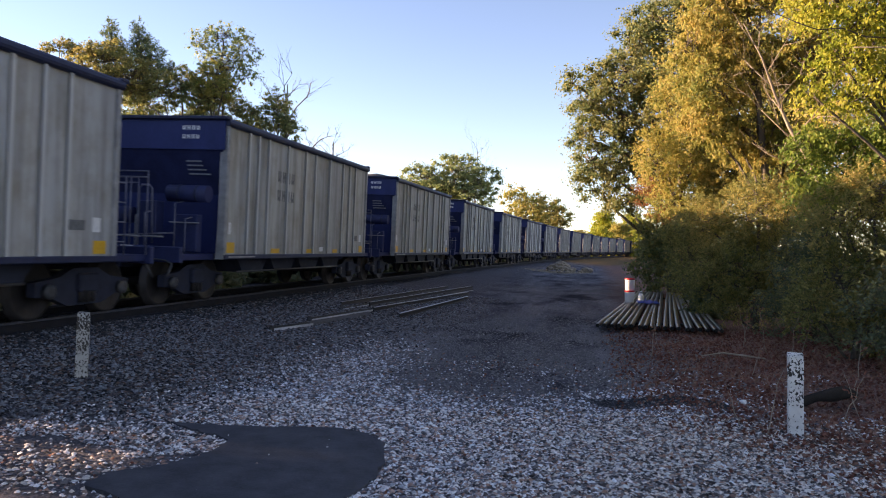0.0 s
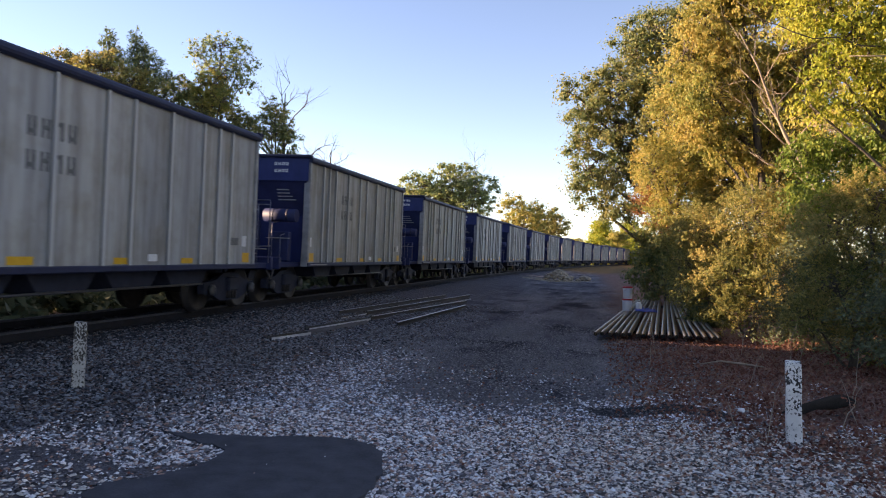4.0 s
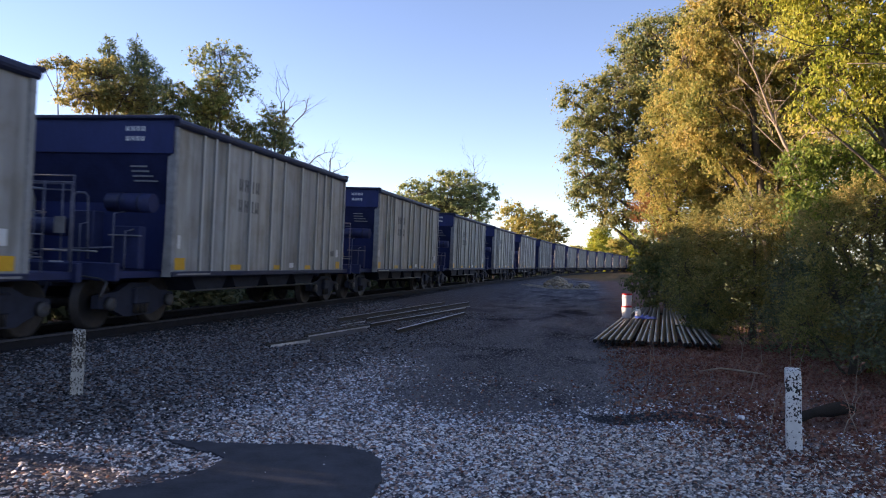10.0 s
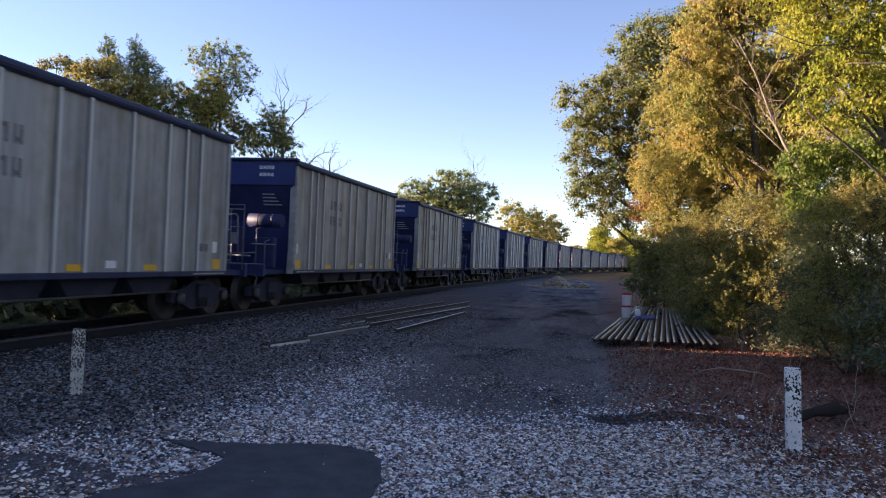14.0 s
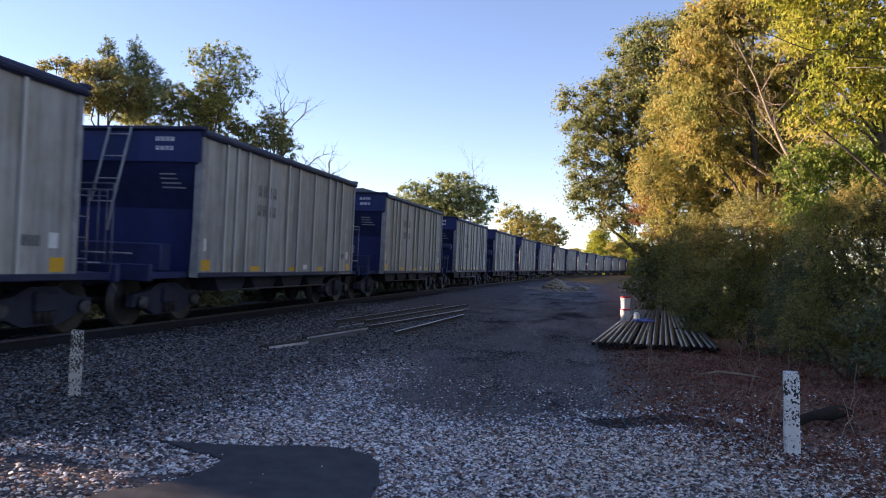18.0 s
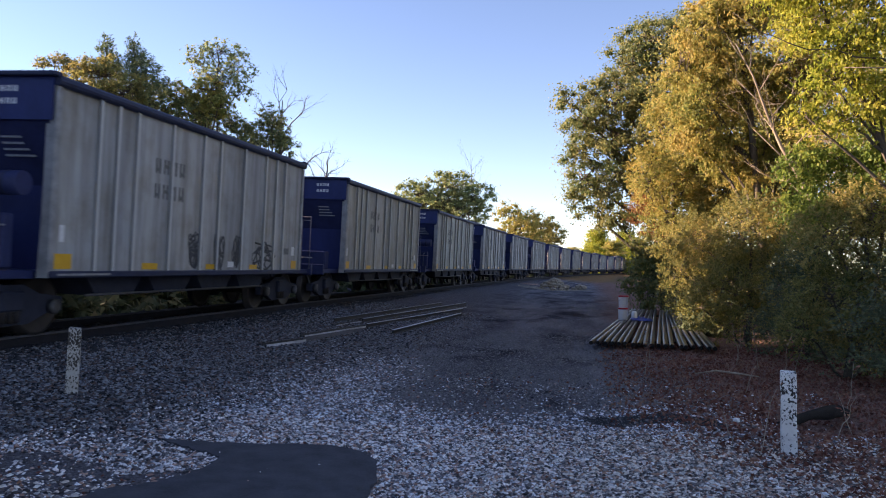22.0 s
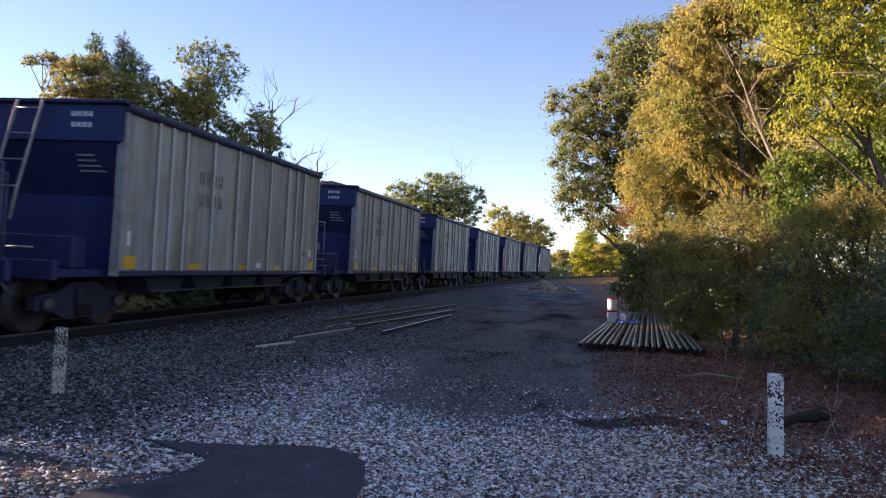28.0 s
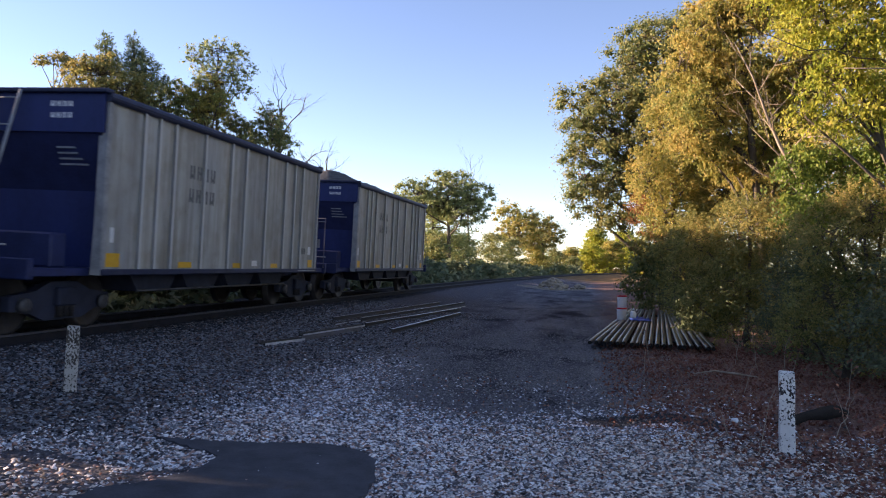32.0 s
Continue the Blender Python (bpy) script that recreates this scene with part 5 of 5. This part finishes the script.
for k in range(NP):
    rng = np.random.default_rng(400 + k)
    a = Vector((0.20 + 2.42 * k / (NP - 1) + rng.normal(0, 0.018), 16.75 - 0.35 * k / NP + rng.normal(0, 0.05), land_z(1.6, 17.5) + 0.115))
    b = Vector((1.78 + 1.85 * k / (NP - 1) + rng.normal(0, 0.03), 30.3 + rng.normal(0, 0.3), land_z(1.8, 29) + 0.115))
    d = b - a
    m = Matrix.Translation(a) @ d.to_track_quat("Y", "Z").to_matrix().to_4x4() @ Matrix.Diagonal((1, d.length, 1, 1))
    if base_pipe is None:
        base_pipe = part("pipe", bm, M_PIPE, stack)
        base_pipe.matrix_basis = m
        # flat black disc on the closed end paints the dark of a bore
        bore_disc0 = part("bore", lathe(bmesh.new(), [(0.040, -0.024), (0.040, -0.021)], 12, "y"), M_PIPEEND, base_pipe)
    else:
        p = again(base_pipe, m, stack)
        again(bore_disc0, Matrix.Identity(4), p)


def bucket(x, y, z, turn):
    t = thing("bucket", "white plastic bucket with a red lid, stacked on the pipes", "bucket", pose(x, y, z, 0, 0, turn), "stacked buckets")
    part("body", lathe(bmesh.new(), [(0.128, 0.0), (0.133, 0.004), (0.146, 0.29), (0.150, 0.295), (0.150, 0.33), (0.147, 0.335)], 24), M_BUCKET, t)
    part("lid", lathe(bmesh.new(), [(0.154, 0.318), (0.157, 0.325), (0.157, 0.355), (0.150, 0.365), (0.135, 0.366), (0.132, 0.358), (0.0, 0.358)][:6], 24), M_RED, t, "red plastic lid")
    bm = tube(bmesh.new(), [(0.150 * math.cos(a), 0.150 * math.sin(a), 0.29 - 0.13 * math.sin(a)) for a in [math.pi * k / 8 for k in range(9)]], 0.004, 5)
    part("bail", bm, M_PALE, t, "thin wire bail")
    return t


bz = land_z(1.2, 23.5) + 0.165
bucket(1.14, 23.6, bz, 20)
bucket(1.15, 23.62, bz + 0.366, 75)
jug = thing("jug", "small white plastic jug beside the buckets", "jug", pose(1.50, 24.0, bz))
part("body", lathe(bmesh.new(), [(0.085, 0), (0.09, 0.01), (0.09, 0.18), (0.04, 0.26)], 16), M_BUCKET, jug)
part("cap", lathe(bmesh.new(), [(0.035, 0.262), (0.035, 0.29), (0.02, 0.295)], 12), M_PALE, jug)
v = []
rng = np.random.default_rng(77)
for i in range(9):
    for j in range(9):
        v.append((1.35 + 0.6 * i / 8, 22.7 + 1.0 * j / 8 + rng.normal(0, 0.02), bz + 0.03 + abs(rng.normal(0, 0.035))))
q = (np.arange(8)[:, None] * 9 + np.arange(8)[None]).ravel()
rag = arrays("tarp", v, np.stack([q, q + 1, q + 10, q + 9], 1), M_CLOTH)
rag.modifiers.new("thick", "SOLIDIFY").thickness = 0.01
tagged(rag, "crumpled blue plastic sheet on the pipes", "tarp")

# loose rails lying by the track
def loose_rail(ax, ay, bx, by, lift, roll, label, mat=None):
    bm = prism(bmesh.new(), RAIL_OUT, "y", 0, 1)
    ob = part("loose_rail", bm, mat or M_RAIL, None)
    ob.data.materials.append(M_HEAD)
    # top faces take the painted glint
    for f in ob.data.polygons:
        if f.normal.z > 0.9 and f.center.z > 0.17:
            f.material_index = 1
    a = Vector((ax, ay, land_z(ax, ay) + lift))
    b = Vector((bx, by, land_z(bx, by) + lift))
    d = b - a
    ob.matrix_basis = Matrix.Translation(a) @ d.to_track_quat("Y", "Z").to_matrix().to_4x4() @ Matrix.Rotation(radians(roll), 4, "Y") @ Matrix.Diagonal((0.7, d.length, 0.55, 1))
    return tagged(ob, label, "rail", "loose rails by the track")


RL = "rusty loose rail lying on the gravel by the track"
loose_rail(-6.05, 18.00, -5.37, 28.60, 0.0, 0, RL, M_LOOSE)
loose_rail(-5.82, 17.20, -5.45, 23.60, -0.01, 90, RL, M_LOOSE)
loose_rail(-5.57, 18.82, -4.69, 30.31, 0.01, 4, RL, M_LOOSE)
loose_rail(-5.38, 18.40, -4.52, 28.80, 0.0, 90, RL, M_LOOSE)
loose_rail(-5.20, 17.93, -4.29, 26.91, 0.0, 6, RL, M_LOOSE)
loose_rail(-4.41, 17.37, -3.94, 24.50, 0.0, 8, RL, M_LOOSE)
loose_rail(-5.61, 14.59, -5.28, 17.84, 0.02, 90, RL, M_LOOSE)
loose_rail(-5.62, 12.76, -5.41, 14.16, 0.02, 90, RL, M_LOOSE)
loose_rail(-5.36, 14.09, -4.96, 16.78, 0.05, -90, "short pale-faced rail offcut lying on its side in the gravel", M_OFFCUT)

# asphalt patch
rng = np.random.default_rng(9)
OUT = [(-1.54, 5.27), (-1.56, 5.72), (-1.70, 6.3), (-1.92, 6.54), (-2.3, 6.66), (-2.71, 6.62), (-3.13, 6.57), (-3.42, 6.50), (-3.78, 6.42), (-3.5, 6.30), (-3.2, 6.22), (-3.05, 6.08), (-3.0, 5.78), (-3.04, 5.5), (-3.16, 5.2), (-3.4, 4.95), (-3.35, 4.6), (-2.8, 4.4), (-2.4, 4.25), (-1.7, 4.4)]
ring = []
for (ax, ay), (bx, by) in zip(OUT, OUT[1:] + OUT[:1]):
    for k in range(6):
        u = k / 6
        ring.append((ax + (bx - ax) * u + rng.normal(0, 0.015), ay + (by - ay) * u + rng.normal(0, 0.015)))
bm = bmesh.new()
lo = [bm.verts.new((x, y, land_z(x, y) - 0.05)) for x, y in ring]
hi = [bm.verts.new((x, y, land_z(x, y) + 0.028)) for x, y in ring]
for k in range(len(ring)):
    bm.faces.new((lo[k], lo[(k + 1) % len(ring)], hi[(k + 1) % len(ring)], hi[k]))
top = bm.faces.new(hi)
bmesh.ops.triangulate(bm, faces=[top])
bmesh.ops.recalc_face_normals(bm, faces=bm.faces)
patch = part("asphalt_patch", bm, M_ASPHALT, None)
tagged(patch, "smooth dark worn asphalt patch in the gravel", "pavement", kind="structure")

# rubble heap up the road
def blob(bm, c, r, rng, squash=0.7):
    g = bmesh.ops.create_icosphere(bm, subdivisions=1, radius=1.0)["verts"]
    s = np.array([rng.uniform(0.7, 1.3), rng.uniform(0.7, 1.3), squash * rng.uniform(0.7, 1.2)]) * r
    for w in g:
        k = rng.uniform(0.82, 1.15)
        w.co = Vector((c[0] + w.co.x * s[0] * k, c[1] + w.co.y * s[1] * k, c[2] + w.co.z * s[2] * k))


rng = np.random.default_rng(14)
pile = thing("rubble_heap", "low heap of tan rubble and broken stone on the road", "rubble", pose(-2.3, 58, land_z(-2.3, 58)))
for k in range(46):
    a, r = rng.uniform(0, 6.28), abs(rng.normal(0, 0.55))
    bm = bmesh.new()
    blob(bm, (math.cos(a) * r * 1.5, math.sin(a) * r, max(0.05, 0.75 - 0.85 * r)), rng.uniform(0.14, 0.34), rng)
    part("stone", bm, M_SPOIL, pile)
for x, y, r in ((0.0, 0.4, 0.38), (0.35, -0.2, 0.30)):
    bm = bmesh.new()
    blob(bm, (x + 1.9, y, 0.2), r, rng)
    part("stone", bm, M_SPOIL, pile)

# pale stone spread round the heap and small things on the ground
stick = part("fallen_branch", tube(bmesh.new(), [(1.75, 12.75, land_z(1.75, 12.75) + 0.02), (2.1, 12.95, land_z(2.1, 12.95) + 0.07), (2.45, 13.0, land_z(2.45, 13.0) + 0.05), (2.75, 12.9, land_z(2.75, 12.9) + 0.03)], [0.008, 0.014, 0.018, 0.011], 6), M_PALEBARK, None)
tagged(stick, "pale dry fallen branch on leaf litter", "branch")
za, zb = land_z(2.20, 9.45), land_z(3.22, 10.2)
LOG = [(2.20, 9.45, za - 0.01), (2.45, 9.60, za + 0.03), (2.66, 9.80, za + 0.06), (2.86, 9.90, za * 0.5 + zb * 0.5 + 0.07), (3.05, 10.08, zb + 0.07), (3.22, 10.2, zb + 0.03)]
log = part("log", tube(bmesh.new(), LOG, [0.025, 0.06, 0.055, 0.085, 0.08, 0.04], 7), M_ROT, None)
tagged(log, "black rotten log lying in a hollow", "log")
can = thing("can", "small crushed white drink can among leaves", "can", pose(1.67, 8.91, land_z(1.67, 8.91) + 0.03, 82, 10, 40))
part("body", lathe(bmesh.new(), [(0.018, -0.030), (0.026, -0.026), (0.024, 0.0), (0.026, 0.026), (0.020, 0.030)], 14), M_BUCKET, can)
WEEDS = [(1.62, 7.55, 0.62, 0.16, 0.10), (1.45, 7.9, 0.35, -0.1, 0.1), (2.5, 8.3, 0.5, 0.2, 0.0), (0.95, 12.4, 0.55, 0.05, 0.05), (2.9, 9.0, 0.55, -0.15, 0.1), (3.2, 10.2, 0.7, 0.1, 0.1), (2.2, 11.2, 0.45, 0.15, 0.0), (1.2, 14.2, 0.6, -0.1, 0.0), (2.9, 12.1, 0.8, 0.1, -0.1), (3.4, 8.4, 0.7, -0.2, 0.1), (2.7, 14.5, 0.7, 0.1, 0.0), (3.0, 14.0, 0.9, -0.15, 0.1), (3.3, 13.1, 0.8, 0.2, 0.0), (2.9, 15.3, 0.7, -0.1, 0.1)]
for k, (x, y, h, dx, dy) in enumerate(WEEDS):
    rng = np.random.default_rng(650 + k)
    w = thing("weed", "thin dry tan weed stem standing in the litter", "weed", pose(x, y, land_z(x, y) - 0.02), "dry weeds at the yard edge")
    stem = wander(rng, (0, 0, 0), (dx, dy, h), 5, 0.02)
    part("stem", tube(bmesh.new(), stem, [0.006, 0.005, 0.005, 0.004, 0.003, 0.002], 5), M_PALEBARK, w)
    tips = [stem[i] + rng.normal(0, 0.045, 3) for i in (2, 3, 3, 4, 4, 5, 5) for _ in range(2)]
    leaf_mesh("leaf", np.array(tips), 0.05, M_DEADLEAF, w, rng)["kind"] = "stuff"

# ================= gravel, litter =================
def stones(name, label, n, xr, yr, size, seed, keep, mat, cat="gravel", blunt=True):
    """Angular loose stones lying on the ground, each six-cornered."""
    rng = np.random.default_rng(seed)
    x, y = rng.uniform(*xr, n), rng.uniform(*yr, n)
    ok = keep(x, y, rng)
    x, y = x[ok], y[ok]
    n = len(x)
    s = size * np.minimum(rng.lognormal(0, 0.32, n), 1.9)
    base = np.array([[1, 0, 0.1], [0.25, 0.95, 0], [-0.8, 0.55, 0.12], [-0.75, -0.6, 0], [0.35, -0.9, 0.1], [0.1, 0.1, 0.58], [-0.2, -0.1, 0.46]])
    v = base[None] * rng.uniform(0.6, 1.25, (n, 7, 1))
    a = rng.uniform(0, 6.283, n)
    ca, sa = np.cos(a)[:, None], np.sin(a)[:, None]
    tilt = rng.normal(0, 0.35, (n, 1))
    vx, vy, vz = v[..., 0], v[..., 1] * rng.uniform(0.6, 1.0, (n, 1)), v[..., 2] + v[..., 0] * tilt * 0.6
    w = np.stack([(vx * ca - vy * sa), (vx * sa + vy * ca), vz], -1) * (s * 0.5)[:, None, None]
    w += np.stack([x, y, land(x, y) + 0.12 * s], -1)[:, None]
    f = np.array([[0, 1, 5], [1, 2, 5], [2, 6, 5], [2, 3, 6], [3, 4, 6], [4, 5, 6], [4, 0, 5]])
    if not blunt:
        f = np.array([[0, 1, 5], [1, 2, 5], [2, 3, 5], [3, 4, 5], [4, 0, 5]])
    i = (np.arange(n) * 7)[:, None, None] + f[None]
    ob = arrays(name, w.reshape(-1, 3), i.reshape(-1, 3), mat)
    return tagged(ob, label, cat, kind="stuff")


def in_patch(x, y):
    inside = np.zeros(len(x), bool)
    for (ax, ay), (bx, by) in zip(OUT, OUT[1:] + OUT[:1]):
        cond = ((ay > y) != (by > y)) & (x < (bx - ax) * (y - ay) / (by - ay + 1e-9) + ax)
        inside ^= cond
    return inside


def pale_share(x, y):
    """How much of the gravel is clean pale stone: a band through the yard, fading into the road, and to the track
    partly as painted shade.
    """
    band = np.clip((x + 4.9) / 1.7, 0, 1)
    return np.clip(np.maximum(band * np.clip((14.5 - y) / 3, 0, 1), (7.0 - y) * 0.6), 0.04, 1)


def road_bed(x, y):
    return np.clip((y - 8.3 - 0.5 * np.sin(x * 1.4)) / 1.2, 0, 1) * np.clip((x + 3.3 + 0.12 * (y - 9)) / 1.1, 0, 1)


def in_stain(x, y):
    """A damp dark hollow where the gravel meets the road."""
    return ((x - 0.75) / 0.80) ** 2 + ((y - 8.80 + 0.12 * np.sin(5 * x)) / 0.30) ** 2 < 1


def near_bed(x, y, rng):
    u = rng.uniform(size=len(x))
    brown = np.clip((x - 0.6 - (8.6 - y) * 0.5) / 1.0, 0, 1)
    dirt = (x < -2.85) & (y < 5.62 + 0.14 * np.sin(4 * x) + 0.06 * np.sin(11 * x)) & (rng.uniform(size=len(x)) < 0.88)
    frayed = in_patch(x + rng.normal(0, 0.05, len(x)), y + rng.normal(0, 0.05, len(x)))
    return ~frayed & ~in_stain(x, y) & ~dirt & (u > 0.95 * np.maximum(road_bed(x, y), brown * 0.85))


stones("gravel", "loose grey-brown crushed limestone gravel", 62000, (-1.4, 3.2), (4.4, 8.2), 0.034, 513, lambda x, y, r: near_bed(x, y, r) & (r.uniform(size=len(x)) < np.clip((x + 1.3) / 1.6, 0, 1)), M_BROWNSTONE, blunt=False)
stones("gravel", "loose blue-grey crushed limestone gravel", 98000, (-5.0, 3.2), (4.4, 7.8), 0.034, 501, lambda x, y, r: near_bed(x, y, r) & (r.uniform(size=len(x)) < pale_share(x, y) * np.clip(1 - (x + 1.0) / 1.8, 0.12, 1)), M_NEARSTONE, blunt=False)
stones("gravel", "loose blue-grey crushed limestone gravel", 60000, (-5.0, 3.2), (7.8, 11.5), 0.033, 510, lambda x, y, r: near_bed(x, y, r) & (r.uniform(size=len(x)) < pale_share(x, y)), M_STONE, blunt=False)
stones("gravel", "loose blue-grey crushed limestone gravel", 9000, (-5.0, -2.4), (11.5, 15), 0.036, 509, lambda x, y, r: near_bed(x, y, r) & (r.uniform(size=len(x)) < pale_share(x, y)), M_STONE, blunt=False)
stones("gravel", "dusty dark grey gravel beside the track, darkened further as shade", 64000, (-8.2, -2.6), (4.4, 12), 0.040, 505, lambda x, y, r: near_bed(x, y, r) & (r.uniform(size=len(x)) > pale_share(x, y)), M_DUSTY_SHADE, blunt=False)
stones("gravel", "dusty dark grey gravel beside the track, darkened further as shade", 52000, (-8.0, -2.6), (12, 26), 0.045, 502, lambda x, y, r: (r.uniform(size=len(x)) > np.clip((x + 5.2) / 2.4, 0, 0.96)), M_DUSTY_SHADE, blunt=False)
stones("gravel", "sparse pale stones on the dark road bed", 5000, (-4, 2.5), (8, 26), 0.03, 503, lambda x, y, r: x > -9, M_DUSTY_SHADE, blunt=False)
stones("gravel", "few loose stones on the asphalt patch", 5200, (-4.2, -1.5), (4.4, 6.8), 0.034, 508, lambda x, y, r: in_patch(x, y) & (r.uniform(size=len(x)) < np.where((y > 6.2) & (x < -3.0), 0.9, np.where(x < -3.0, 0.2, 0.07))), M_STONE)
stones("gravel", "brown and pale broken stones in a strip of bare dirt", 800, (-4.8, -2.75), (4.5, 5.5), 0.042, 511, lambda x, y, r: ~in_patch(x, y) & (y < 5.2 + 0.15 * (x + 3.6)), M_BROWNSTONE)
stones("cinder", "dark cinder chips on the road bed", 26000, (-4.6, 2.0), (8, 20), 0.030, 507, lambda x, y, r: r.uniform(size=len(x)) < 1.25 - (y - 8) / 14, M_CINDER, blunt=False)
stones("cinder", "damp black cinders in a shallow hollow", 4200, (-0.2, 1.7), (8.3, 9.3), 0.030, 512, lambda x, y, r: in_stain(x, y), M_BALLAST, blunt=False)
stones("gravel", "pale tan stone spread round the rubble heap", 2600, (-5.5, 0.5), (54, 61), 0.10, 506, lambda x, y, r: ((x + 2.3) / 3.0) ** 2 + ((y - 57.6) / 3.0) ** 2 < r.uniform(0.2, 1.0, len(x)), M_SPOIL, blunt=False)
stones("ballast", "dark stone track ballast", 14000, (-11.0, -7.0), (2, 40), 0.075, 504, lambda x, y, r: np.abs(x - TRACK_X - y * y / 2 / BEND) < 2.4, M_BALLAST, blunt=False)


def litter(n, xr, yr, size, seed, keep):
    rng = np.random.default_rng(seed)
    x, y = rng.uniform(*xr, n), rng.uniform(*yr, n)
    ok = keep(x, y, rng)
    x, y = x[ok], y[ok]
    c = np.stack([x, y, land(x, y) + 0.018], -1)
    ob = leaf_mesh("leaf_litter", c, size, M_DEADLEAF, None, rng, 0.0, 0.7)
    return tagged(ob, "scattered red-brown fallen leaves on the ground", "leaf litter", kind="stuff")


litter(24000, (0.2, 5.0), (5.5, 18), 0.046, 601, lambda x, y, r: r.uniform(size=len(x)) < np.clip((x - 0.2 - np.clip(8.4 - y, 0, 3) * 0.55) / 0.9, 0.02, 1))
litter(900, (-5, 2), (4.6, 12), 0.036, 602, lambda x, y, r: ~in_patch(x, y))

# ---- ties under the rails, on the stretch beside the yard ----
tie = None
s = -12.0
while s < 100:
    a = s / BEND
    m = Matrix.Translation(on_track(s, 0, RAIL_Z - 0.30)) @ pose(0, 0, 0, 0, 0, -math.degrees(a))
    if tie is None:
        tie = part("tie", boxed(-1.3, 1.3, -0.115, 0.115, -0.06, 0.12, 0.012), M_TIE, track)
        tie.matrix_basis = m
    else:
        again(tie, m, track)
    s += 0.55


# ================= what moves =================
def turned_by(s0, s):
    """Degrees that a wheel has rolled between two places."""
    return math.degrees((s0 - s) / 0.457)


def motions():
    seconds, places = [t for t, s in TRAIN], [s for t, s in TRAIN]
    for n, c in CARS:
        flip = n in LADDER_FIRST
        walk(c, [(t, car_pose(s + n * CAR_L + BODY / 2 - 0.04, flip)) for t, s in TRAIN])
        # the wheels roll while the car is beside the yard
        ticks = [k / FPS for k in range(32 * FPS + 1)]
        near = [(t, float(np.interp(t, seconds, places))) for t in ticks]
        near = [(t, s) for t, s in near if -16 < s + n * CAR_L < 34]
        if not near:
            continue
        for w in [o for o in c.children_recursive if o.name.startswith("wheelset")]:
            at = w.matrix_basis.translation.copy()
            rows = [(t, pose(*at, (-1 if flip else 1) * turned_by(near[0][1], s))) for t, s in near]
            if rows[0][0] > 0:
                rows.insert(0, (0.0, rows[0][1]))
            if rows[-1][0] < 32:
                rows.append((32.0, rows[-1][1]))
            walk(w, rows)


motions()
